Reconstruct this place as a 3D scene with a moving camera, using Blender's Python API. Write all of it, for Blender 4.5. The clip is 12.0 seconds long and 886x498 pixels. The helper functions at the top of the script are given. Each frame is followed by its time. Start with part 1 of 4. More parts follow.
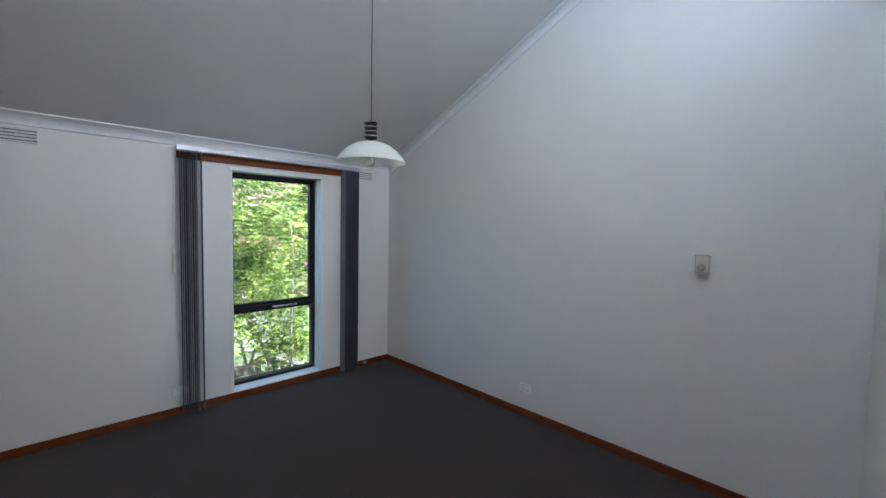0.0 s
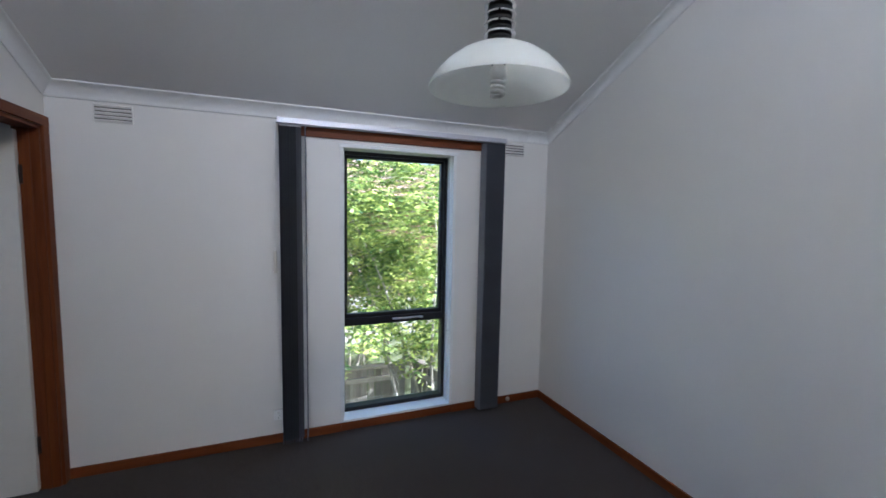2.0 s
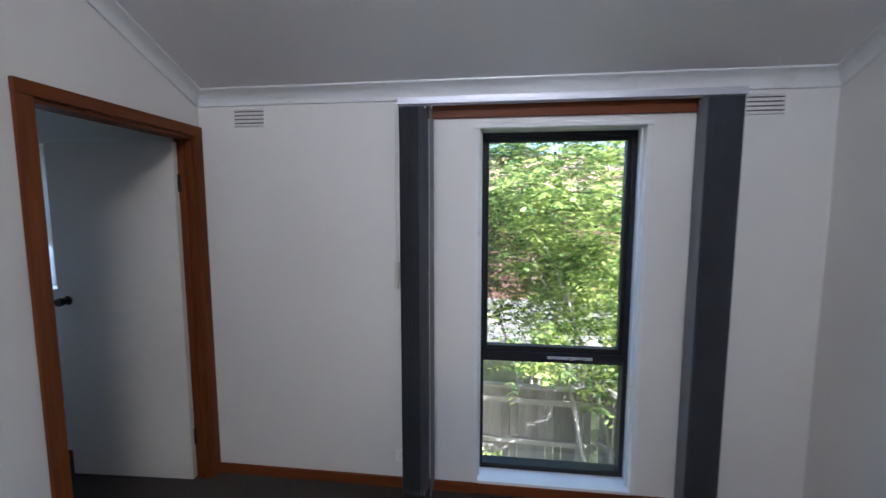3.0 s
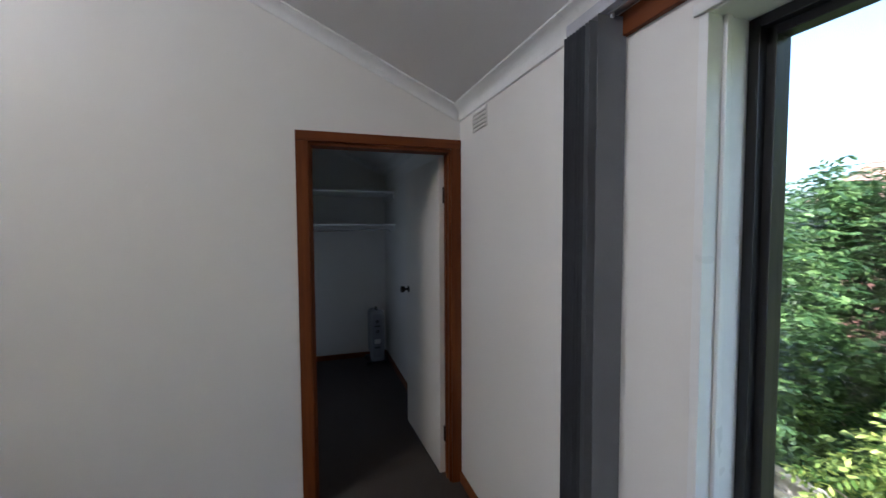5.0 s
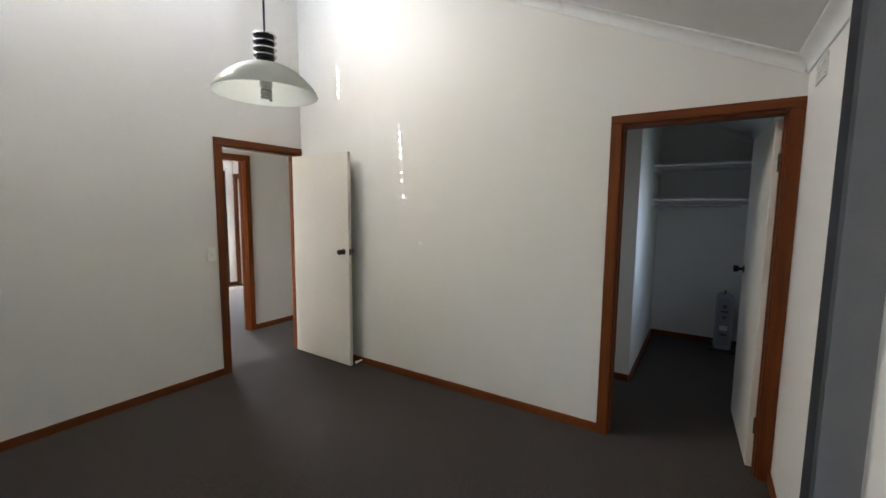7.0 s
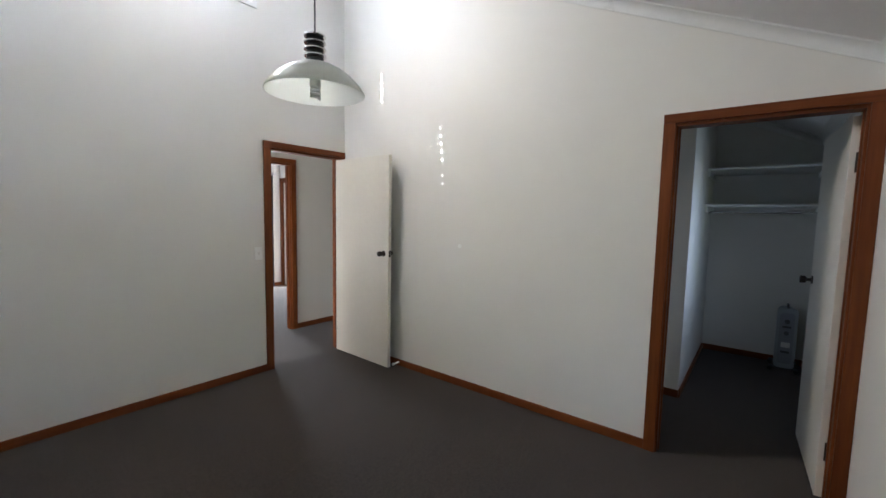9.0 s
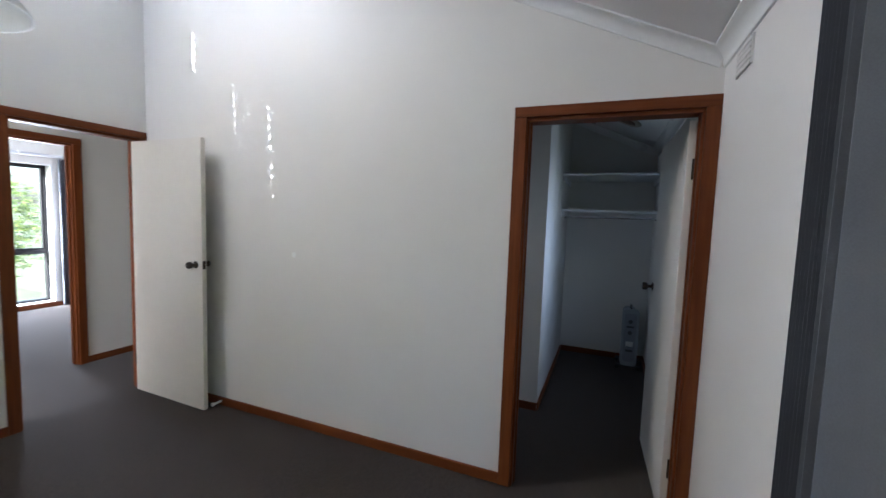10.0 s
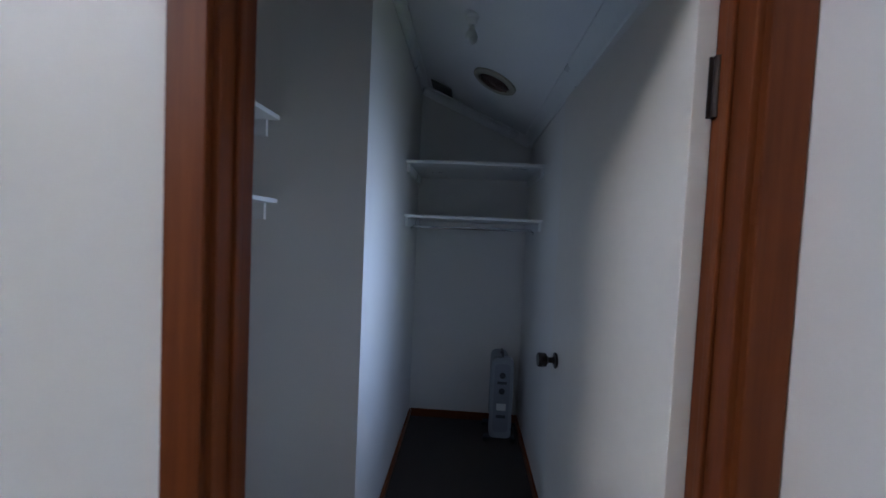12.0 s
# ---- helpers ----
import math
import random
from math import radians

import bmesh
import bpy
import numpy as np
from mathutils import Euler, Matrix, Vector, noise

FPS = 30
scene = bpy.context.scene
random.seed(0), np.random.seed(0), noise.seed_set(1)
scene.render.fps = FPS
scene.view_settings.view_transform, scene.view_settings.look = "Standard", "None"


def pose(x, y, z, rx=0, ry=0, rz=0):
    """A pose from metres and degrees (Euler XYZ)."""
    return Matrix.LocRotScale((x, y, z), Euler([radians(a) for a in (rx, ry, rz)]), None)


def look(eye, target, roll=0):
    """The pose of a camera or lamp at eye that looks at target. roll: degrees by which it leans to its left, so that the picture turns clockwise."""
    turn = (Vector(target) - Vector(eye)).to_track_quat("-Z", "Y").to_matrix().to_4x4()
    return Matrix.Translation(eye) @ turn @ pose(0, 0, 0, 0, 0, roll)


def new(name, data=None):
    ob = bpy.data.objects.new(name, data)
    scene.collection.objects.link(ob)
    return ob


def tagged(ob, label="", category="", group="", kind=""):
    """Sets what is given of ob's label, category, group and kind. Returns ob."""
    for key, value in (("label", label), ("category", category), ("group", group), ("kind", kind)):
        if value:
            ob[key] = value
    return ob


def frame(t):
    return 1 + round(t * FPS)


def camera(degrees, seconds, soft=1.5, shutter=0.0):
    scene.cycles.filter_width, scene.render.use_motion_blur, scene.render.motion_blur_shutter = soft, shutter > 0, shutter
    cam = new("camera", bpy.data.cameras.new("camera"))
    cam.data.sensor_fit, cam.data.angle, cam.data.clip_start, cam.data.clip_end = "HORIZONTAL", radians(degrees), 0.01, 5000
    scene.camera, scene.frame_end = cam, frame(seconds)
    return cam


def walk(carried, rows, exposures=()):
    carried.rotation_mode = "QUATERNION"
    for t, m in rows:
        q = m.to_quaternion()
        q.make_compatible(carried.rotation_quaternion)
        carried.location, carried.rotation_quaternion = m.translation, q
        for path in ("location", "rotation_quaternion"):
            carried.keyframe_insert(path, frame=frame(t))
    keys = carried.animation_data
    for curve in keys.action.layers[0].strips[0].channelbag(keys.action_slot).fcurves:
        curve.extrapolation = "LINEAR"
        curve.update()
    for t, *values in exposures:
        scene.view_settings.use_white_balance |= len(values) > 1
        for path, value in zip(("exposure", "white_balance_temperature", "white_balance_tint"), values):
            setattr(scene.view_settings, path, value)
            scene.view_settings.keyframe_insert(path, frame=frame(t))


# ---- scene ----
# ---------------------------------------------------------------- camera
# exposure and white balance drift: seconds, stops, kelvin, tint
LOOK = [(0.0, 2.48, 4960, 11), (3.2, 2.45, 5110, 18), (5.0, 2.42, 5360, 16), (5.5, 2.32, 5410, 15), (6.0, 2.4, 5410, 13), (6.4, 2.64, 5660, 12), (7.2, 2.96, 5760, 11), (7.7, 3.0, 5710, 11), (9.5, 2.88, 5410, 13), (10.4, 2.88, 5110, 15), (11.0, 2.7, 5060, 16), (11.5, 2.7, 5040, 16), (12.0, 2.92, 5010, 18)]
cam = camera(95.0, 12.0, soft=1.5, shutter=0.2)
PATH = [
    (0, (0.433, 0.296, 1.617), (1.829, 1.724, 1.503), 1.1),
    (0.5, (0.494, 0.352, 1.6), (1.89, 1.78, 1.482), 1.2),
    (1, (0.658, 0.607, 1.596), (2.05, 2.037, 1.468), 1.7),
    (1.5, (0.888, 0.892, 1.573), (2.046, 2.517, 1.434), 1.3),
    (2, (1.211, 1.244, 1.62), (1.949, 3.095, 1.448), 1.1),
    (2.5, (1.472, 1.628, 1.655), (1.742, 3.599, 1.452), 0.7),
    (3, (1.691, 1.979, 1.65), (1.452, 3.955, 1.449), 0.0),
    (3.2, (1.756, 2.114, 1.658), (1.293, 4.049, 1.459), -0.3),
    (4.8, (2.298, 3.2, 1.585), (0.492, 4.052, 1.48), 0.0),
    (5, (2.332, 3.336, 1.587), (0.431, 3.949, 1.483), -0.3),
    (5.5, (2.385, 3.587, 1.61), (0.39, 3.686, 1.508), -0.1),
    (6, (2.47, 3.742, 1.592), (0.561, 3.166, 1.434), 0.1),
    (6.5, (2.658, 3.756, 1.546), (0.884, 2.852, 1.356), 0.4),
    (7, (2.815, 3.801, 1.534), (1.143, 2.724, 1.326), 0.5),
    (7.5, (2.908, 3.796, 1.543), (1.36, 2.545, 1.344), 0.7),
    (7.7, (2.941, 3.746, 1.533), (1.423, 2.455, 1.36), 0.6),
    (9.3, (2.69, 3.768, 1.497), (1.077, 2.6, 1.318), 1.6),
    (9.5, (2.564, 3.765, 1.503), (0.857, 2.738, 1.326), 1.4),
    (10, (2.206, 3.758, 1.522), (0.357, 3.011, 1.361), 2.0),
    (10.5, (1.823, 3.691, 1.544), (-0.108, 3.189, 1.408), 2.3),
    (11, (1.397, 3.695, 1.533), (-0.575, 3.382, 1.42), 2.7),
    (11.5, (1.018, 3.727, 1.536), (-0.967, 3.505, 1.432), 2.7),
    (12, (0.618, 3.731, 1.534), (-1.376, 3.613, 1.448), 2.6),
]
walk(cam, [(t, look(e, a, r)) for t, e, a, r in PATH], exposures=LOOK)

# ---------------------------------------------------------------- world, sun, large lights
SUN_WAY = Vector((-1.0, 0.55, -0.70)).normalized()
world = bpy.data.worlds.new("sky")
scene.world = world
world.use_nodes = True
wn = world.node_tree
sky = wn.nodes.new("ShaderNodeTexSky")
sky.sky_type = 'NISHITA'
sky.sun_disc = False
sky.sun_elevation = radians(31.5)
sky.sun_rotation = radians(118.8)
sky.dust_density = 3.5
wn.links.new(sky.outputs[0], wn.nodes["Background"].inputs[0])
wn.nodes["Background"].inputs[1].default_value = 0.15

sun_data = bpy.data.lights.new("sun", 'SUN')
sun_data.energy = 5.0
sun_data.angle = radians(0.27)
sun_data.color = (1.0, 0.94, 0.84)
sun = new("sun", sun_data)
sun.matrix_world = look((20, -11, 14), Vector((20, -11, 14)) + SUN_WAY)


def window_light(name, at, aim, w, h, watts, colour):
    data = bpy.data.lights.new(name, 'AREA')
    data.shape, data.size, data.size_y, data.energy, data.color = 'RECTANGLE', w, h, watts, colour
    ob = new(name, data)
    ob.matrix_world = look(at, aim)
    return ob


YF_GLASS = -3.89
# daylight of the high window, in the upper part of its opening
window_light("clerestory_daylight", (1.72, 0.262, 3.80), (1.72, 3.0, 4.35), 1.45, 0.18, 5.9, (0.96, 0.97, 1.0))
beam = window_light("clerestory_sky", (1.72, 0.262, 3.60), (0.6, 2.8, 1.0), 1.45, 0.18, 3.7, (1.0, 0.78, 0.46))
beam.data.spread = radians(125)
robe_light = window_light("robe_daylight", (-1.01, 4.285, 1.45), (-1.01, 3.0, 0.95), 0.33, 0.62, 0.47, (0.80, 0.90, 1.0))
robe_light.data.spread = radians(135)
window_light("far_room_daylight", (-0.72, YF_GLASS + 0.06, 1.08), (-0.6, 0.0, 0.9), 0.74, 1.85, 15.0, (1.0, 0.96, 0.91))

# fill lamp added at the unseen hall end to brighten the hall wall
window_light("hall_fill", (3.44, -0.35, 1.5), (0.0, -0.55, 1.1), 0.70, 1.15, 5.6, (1.0, 0.93, 0.82))

# ---------------------------------------------------------------- plan, in metres
XR = 3.338            # bedroom: left wall x = 0, right wall x = XR
YB, YW = 0.222, 4.2   # back wall, window wall
Z0, RAKE = 2.288, 0.462


def zc(y):
    """height of the raked ceiling"""
    return Z0 + RAKE * (YW - y)


# ---------------------------------------------------------------- materials
def nodes_of(name):
    m = bpy.data.materials.new(name)
    m.use_nodes = True
    return m, m.node_tree.nodes, m.node_tree.links, m.node_tree.nodes["Principled BSDF"]


def coords(n, l, scale):
    tc = n.new("ShaderNodeTexCoord")
    mp = n.new("ShaderNodeMapping")
    mp.inputs["Scale"].default_value = scale
    l.new(tc.outputs["Object"], mp.inputs[0])
    return mp.outputs[0]


def noise_node(n, l, vec, scale, detail=4.0, rough=0.55):
    t = n.new("ShaderNodeTexNoise")
    t.inputs["Scale"].default_value = scale
    t.inputs["Detail"].default_value = detail
    t.inputs["Roughness"].default_value = rough
    l.new(vec, t.inputs["Vector"])
    return t.outputs["Fac"]


def ramp(n, l, fac, stops):
    r = n.new("ShaderNodeValToRGB")
    e = r.color_ramp.elements
    while len(e) < len(stops):
        e.new(0.5)
    for el, (p, c) in zip(e, stops):
        el.position, el.color = p, (*c, 1)
    l.new(fac, r.inputs[0])
    return r.outputs[0]


def mix_rgb(n, l, a, b, fac, mode='MIX'):
    m = n.new("ShaderNodeMix")
    m.data_type, m.blend_type = 'RGBA', mode
    for sock, v in ((m.inputs[0], fac), (m.inputs[6], a), (m.inputs[7], b)):
        if isinstance(v, (int, float)):
            sock.default_value = v
        elif isinstance(v, tuple):
            sock.default_value = (*v, 1)
        else:
            l.new(v, sock)
    return m.outputs[2]


def bump(n, l, height, strength, distance, p):
    b = n.new("ShaderNodeBump")
    b.inputs["Strength"].default_value = strength
    b.inputs["Distance"].default_value = distance
    l.new(height, b.inputs["Height"])
    l.new(b.outputs[0], p.inputs["Normal"])


def surface(name, colour, rough=0.5, metal=0.0, vary=0.12, grain=60.0, patch=2.0, relief=0.1, depth=0.001,
            stretch=(1, 1, 1), spec=0.5):
    """a plain surface with fine grain and broad unevenness"""
    m, n, l, p = nodes_of(name)
    v = coords(n, l, stretch)
    fine = noise_node(n, l, v, grain, 5)
    broad = noise_node(n, l, v, patch, 3)
    lo = tuple(c * (1 - vary) for c in colour)
    hi = tuple(min(1, c * (1 + vary)) for c in colour)
    a = ramp(n, l, broad, [(0.3, lo), (0.7, hi)])
    b = ramp(n, l, fine, [(0.3, lo), (0.7, hi)])
    l.new(mix_rgb(n, l, a, b, 0.5), p.inputs["Base Color"])
    r = n.new("ShaderNodeMapRange")
    r.inputs[3].default_value, r.inputs[4].default_value = max(0.02, rough - 0.08), min(1, rough + 0.08)
    l.new(broad, r.inputs[0])
    l.new(r.outputs[0], p.inputs["Roughness"])
    p.inputs["Metallic"].default_value = metal
    p.inputs["Specular IOR Level"].default_value = spec
    bump(n, l, fine, relief, depth, p)
    return m


def timber(name, stretch):
    """red-brown stained hardwood with its grain along the short scale"""
    m, n, l, p = nodes_of(name)
    v = coords(n, l, stretch)
    g = noise_node(n, l, v, 6.0, 8, 0.65)
    k = noise_node(n, l, v, 1.3, 3)
    a = ramp(n, l, g, [(0.25, (0.105, 0.027, 0.0052)), (0.5, (0.160, 0.042, 0.0078)), (0.75, (0.212, 0.060, 0.0115))])
    b = ramp(n, l, k, [(0.35, (0.68, 0.64, 0.62)), (0.65, (1.0, 1.0, 1.0))])
    l.new(mix_rgb(n, l, a, b, 0.6, 'MULTIPLY'), p.inputs["Base Color"])
    p.inputs["Roughness"].default_value = 0.5
    p.inputs["Specular IOR Level"].default_value = 0.25
    bump(n, l, g, 0.12, 0.0008, p)
    return m


def carpet_material():
    m, n, l, p = nodes_of("cut_pile_carpet")
    v = coords(n, l, (1, 1, 1))
    f = noise_node(n, l, v, 300.0, 2, 0.7)
    t = noise_node(n, l, v, 130.0, 3, 0.7)
    b = noise_node(n, l, v, 1.7, 4)
    c1 = ramp(n, l, f, [(0.34, (0.009, 0.0063, 0.0046)), (0.52, (0.040, 0.0285, 0.0215)), (0.70, (0.145, 0.106, 0.081))])
    fleck = ramp(n, l, noise_node(n, l, v, 58.0, 3, 0.65), [(0.38, (0.30, 0.30, 0.30)), (0.62, (1.15, 1.15, 1.15))])
    c1 = mix_rgb(n, l, c1, fleck, 0.8, 'MULTIPLY')
    c2 = ramp(n, l, b, [(0.3, (0.8, 0.8, 0.8)), (0.7, (1.0, 1.0, 1.0))])
    l.new(mix_rgb(n, l, c1, c2, 1.0, 'MULTIPLY'), p.inputs["Base Color"])
    p.inputs["Roughness"].default_value = 0.95
    p.inputs["Specular IOR Level"].default_value = 0.15
    p.inputs["Sheen Weight"].default_value = 0.15
    bump(n, l, mix_rgb(n, l, f, t, 0.5), 0.8, 0.006, p)
    return m


def glass_pane():
    m, n, l, p = nodes_of("window_glass")
    n.remove(p)
    tr, gl, mx = n.new("ShaderNodeBsdfTransparent"), n.new("ShaderNodeBsdfGlossy"), n.new("ShaderNodeMixShader")
    gl.inputs["Roughness"].default_value = 0.02
    tr.inputs[0].default_value = (0.93, 0.96, 0.95, 1)
    mx.inputs[0].default_value = 0.04
    l.new(tr.outputs[0], mx.inputs[1])
    l.new(gl.outputs[0], mx.inputs[2])
    l.new(mx.outputs[0], n["Material Output"].inputs[0])
    return m


def thin_sheet(name, colour, through_colour, share, rough=0.6, vary=0.22):
    """a thin sheet that lets some light through"""
    m, n, l, p = nodes_of(name)
    v = coords(n, l, (1, 1, 1))
    f = noise_node(n, l, v, 30.0, 4)
    lo = tuple(c * (1 - vary) for c in colour)
    hi = tuple(min(1, c * (1 + vary)) for c in colour)
    l.new(ramp(n, l, f, [(0.3, lo), (0.7, hi)]), p.inputs["Base Color"])
    p.inputs["Roughness"].default_value = rough
    t, mx = n.new("ShaderNodeBsdfTranslucent"), n.new("ShaderNodeMixShader")
    t.inputs[0].default_value = (*through_colour, 1)
    mx.inputs[0].default_value = share
    l.new(p.outputs[0], mx.inputs[1])
    l.new(t.outputs[0], mx.inputs[2])
    l.new(mx.outputs[0], n["Material Output"].inputs[0])
    return m


def leaf_material(name, dark, light):
    m, n, l, p = nodes_of(name)
    g = n.new("ShaderNodeNewGeometry")
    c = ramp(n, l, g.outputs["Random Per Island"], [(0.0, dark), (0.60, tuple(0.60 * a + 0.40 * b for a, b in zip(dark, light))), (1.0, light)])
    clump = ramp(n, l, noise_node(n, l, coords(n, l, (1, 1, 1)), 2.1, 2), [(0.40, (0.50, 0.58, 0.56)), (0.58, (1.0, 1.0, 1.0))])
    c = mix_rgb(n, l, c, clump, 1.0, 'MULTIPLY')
    l.new(c, p.inputs["Base Color"])
    p.inputs["Roughness"].default_value = 0.5
    t, mx = n.new("ShaderNodeBsdfTranslucent"), n.new("ShaderNodeMixShader")
    l.new(c, t.inputs[0])
    mx.inputs[0].default_value = 0.5
    l.new(p.outputs[0], mx.inputs[1])
    l.new(t.outputs[0], mx.inputs[2])
    l.new(mx.outputs[0], n["Material Output"].inputs[0])
    return m


def island_material(name, dark, light, rough=0.85, grain=25.0, stretch=(1, 1, 1), per_object=False):
    """boards or bricks: each piece has its own tone"""
    m, n, l, p = nodes_of(name)
    if per_object:
        rnd = n.new("ShaderNodeObjectInfo").outputs["Random"]
    else:
        rnd = n.new("ShaderNodeNewGeometry").outputs["Random Per Island"]
    tone = ramp(n, l, rnd, [(0.0, dark), (1.0, light)])
    f = noise_node(n, l, coords(n, l, stretch), grain, 6, 0.65)
    w = ramp(n, l, f, [(0.25, (0.5, 0.48, 0.45)), (0.7, (1.0, 1.0, 1.0))])
    l.new(mix_rgb(n, l, tone, w, 0.8, 'MULTIPLY'), p.inputs["Base Color"])
    p.inputs["Roughness"].default_value = rough
    bump(n, l, f, 0.4, 0.004, p)
    return m


PAINT = surface("off_white_wall_paint", (0.757, 0.737, 0.695), 0.5, vary=0.02, grain=170, patch=1.3, relief=0.12, depth=0.0012)
CEILING = surface("matt_ceiling_paint", (0.80, 0.79, 0.78), 0.85, vary=0.025, grain=90, patch=1.1, relief=0.08)
GLOSS_WHITE = surface("white_enamel_trim", (0.78, 0.78, 0.76), 0.3, vary=0.03, grain=40, patch=5, relief=0.04)
DOOR_PAINT = surface("cream_door_enamel", (0.745, 0.712, 0.645), 0.34, vary=0.03, grain=30, patch=2.2, relief=0.05)
TIMBER_X = timber("stained_timber_x", (0.35, 7, 7))
TIMBER_Y = timber("stained_timber_y", (7, 0.35, 7))
TIMBER_Z = timber("stained_timber_z", (7, 7, 0.35))
CARPET = carpet_material()
GLASS = glass_pane()
BRONZE = surface("dark_bronze_aluminium", (0.018, 0.017, 0.018), 0.42, 0.0, vary=0.15, grain=120, patch=8, relief=0.05, spec=0.3)
SILVER = surface("anodised_aluminium", (0.55, 0.56, 0.60), 0.46, 0.8, vary=0.05, grain=150, patch=6, relief=0.05, stretch=(0.1, 8, 8))
CHROME = surface("chrome", (0.75, 0.75, 0.76), 0.12, 1.0, vary=0.04, grain=60, patch=9, relief=0.02)
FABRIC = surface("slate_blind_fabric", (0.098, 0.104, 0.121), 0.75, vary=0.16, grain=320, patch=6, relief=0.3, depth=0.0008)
# same fabric in a lighter tone, window light put into its colour
FABRIC_LIT = surface("slate_blind_fabric_lit", (0.20, 0.207, 0.228), 0.7, vary=0.12, grain=320, patch=6, relief=0.3, depth=0.0008)
BLIND_WHITE = thin_sheet("white_blind_slat", (0.8, 0.79, 0.76), (0.75, 0.72, 0.66), 0.30)
PLASTIC = surface("white_plastic", (0.74, 0.73, 0.70), 0.35, vary=0.03, grain=60, patch=12, relief=0.03)
PLATE = surface("bright_switch_plate", (0.86, 0.86, 0.83), 0.3, vary=0.03, grain=60, patch=12, relief=0.03)
PLATE_AGED = surface("aged_switch_plate", (0.60, 0.57, 0.50), 0.35, vary=0.03, grain=60, patch=12, relief=0.03)
BEIGE = surface("beige_plastic", (0.40, 0.36, 0.28), 0.42, vary=0.05, grain=70, patch=14, relief=0.04)
BROWN_METAL = surface("oxidised_bronze", (0.045, 0.035, 0.03), 0.32, 0.8, vary=0.2, grain=50, patch=20, relief=0.08)
BLACK = surface("black_rubber", (0.012, 0.012, 0.013), 0.45, vary=0.2, grain=90, patch=20, relief=0.1)
SHADE_GLASS = thin_sheet("frosted_shade_glass", (0.88, 0.90, 0.87), (0.96, 0.97, 0.95), 0.6, 0.22, 0.03)
BULB = thin_sheet("frosted_tube", (0.8, 0.8, 0.78), (0.7, 0.7, 0.7), 0.2, 0.3)
HEATER = surface("grey_heater_enamel", (0.32, 0.34, 0.37), 0.4, 0.1, vary=0.06, grain=50, patch=7, relief=0.04)
HEATER_DARK = surface("dark_grey_plastic", (0.06, 0.065, 0.075), 0.45, vary=0.15, grain=50, patch=7, relief=0.05)
FAN_BROWN = surface("dusty_brown_grille", (0.13, 0.075, 0.055), 0.7, vary=0.25, grain=60, patch=12, relief=0.2)
# ceiling vent's own dark colour, and painted shade between the wall vent louvres
VENT_DARK = surface("dark_vent_cover_and_slot_shade", (0.115, 0.11, 0.095), 0.6, vary=0.2, grain=70, patch=12, relief=0.1)
PALING = island_material("weathered_paling", (0.20, 0.165, 0.135), (0.36, 0.31, 0.26), 0.9, 9.0, (6, 6, 0.6), True)
RAIL = surface("weathered_rail", (0.34, 0.29, 0.24), 0.9, vary=0.3, grain=14, patch=2, relief=0.4, depth=0.004, stretch=(0.6, 6, 6))
BRICK = island_material("red_brown_brick", (0.17, 0.075, 0.055), (0.33, 0.17, 0.12), 0.9, 40.0)
MORTAR = surface("mortar", (0.36, 0.33, 0.30), 0.95, vary=0.15, grain=80, patch=3, relief=0.3)
ROOF_TILE = island_material("terracotta_roof_tile", (0.30, 0.15, 0.11), (0.46, 0.27, 0.21), 0.85, 14.0)
BARK = surface("pale_bark", (0.30, 0.26, 0.21), 0.9, vary=0.35, grain=26, patch=3, relief=0.6, depth=0.01, stretch=(3, 3, 0.6))
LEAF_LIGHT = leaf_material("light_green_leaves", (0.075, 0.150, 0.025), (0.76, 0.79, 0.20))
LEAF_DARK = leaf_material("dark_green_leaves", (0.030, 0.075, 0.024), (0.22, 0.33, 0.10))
GRASS = surface("garden_ground", (0.10, 0.11, 0.045), 0.95, vary=0.5, grain=9, patch=0.7, relief=0.8, depth=0.05)


# ---------------------------------------------------------------- mesh helpers
def add_box(bm, x0, x1, y0, y1, z0, z1, bevel=0.0):
    made = bmesh.ops.create_cube(bm, size=1.0)["verts"]
    for v in made:
        v.co = (x1 if v.co.x > 0 else x0, y1 if v.co.y > 0 else y0, z1 if v.co.z > 0 else z0)
    if bevel:
        edges = list({e for v in made for e in v.link_edges})
        bmesh.ops.bevel(bm, geom=edges, offset=bevel, segments=2, affect='EDGES', profile=0.6)


def add_prism(bm, axis, a0, a1, outline):
    """extrude an outline of (u, z) along an axis: 'x' takes (y, z), 'y' takes (x, z), 'z' takes (x, y)"""
    def at(u, v, a):
        return {'x': (a, u, v), 'y': (u, a, v), 'z': (u, v, a)}[axis]
    lo = [bm.verts.new(at(u, v, a0)) for u, v in outline]
    hi = [bm.verts.new(at(u, v, a1)) for u, v in outline]
    faces = [bm.faces.new(lo), bm.faces.new(hi[::-1])]
    k = len(outline)
    for i in range(k):
        faces.append(bm.faces.new((lo[i], hi[i], hi[(i + 1) % k], lo[(i + 1) % k])))
    bmesh.ops.recalc_face_normals(bm, faces=faces)


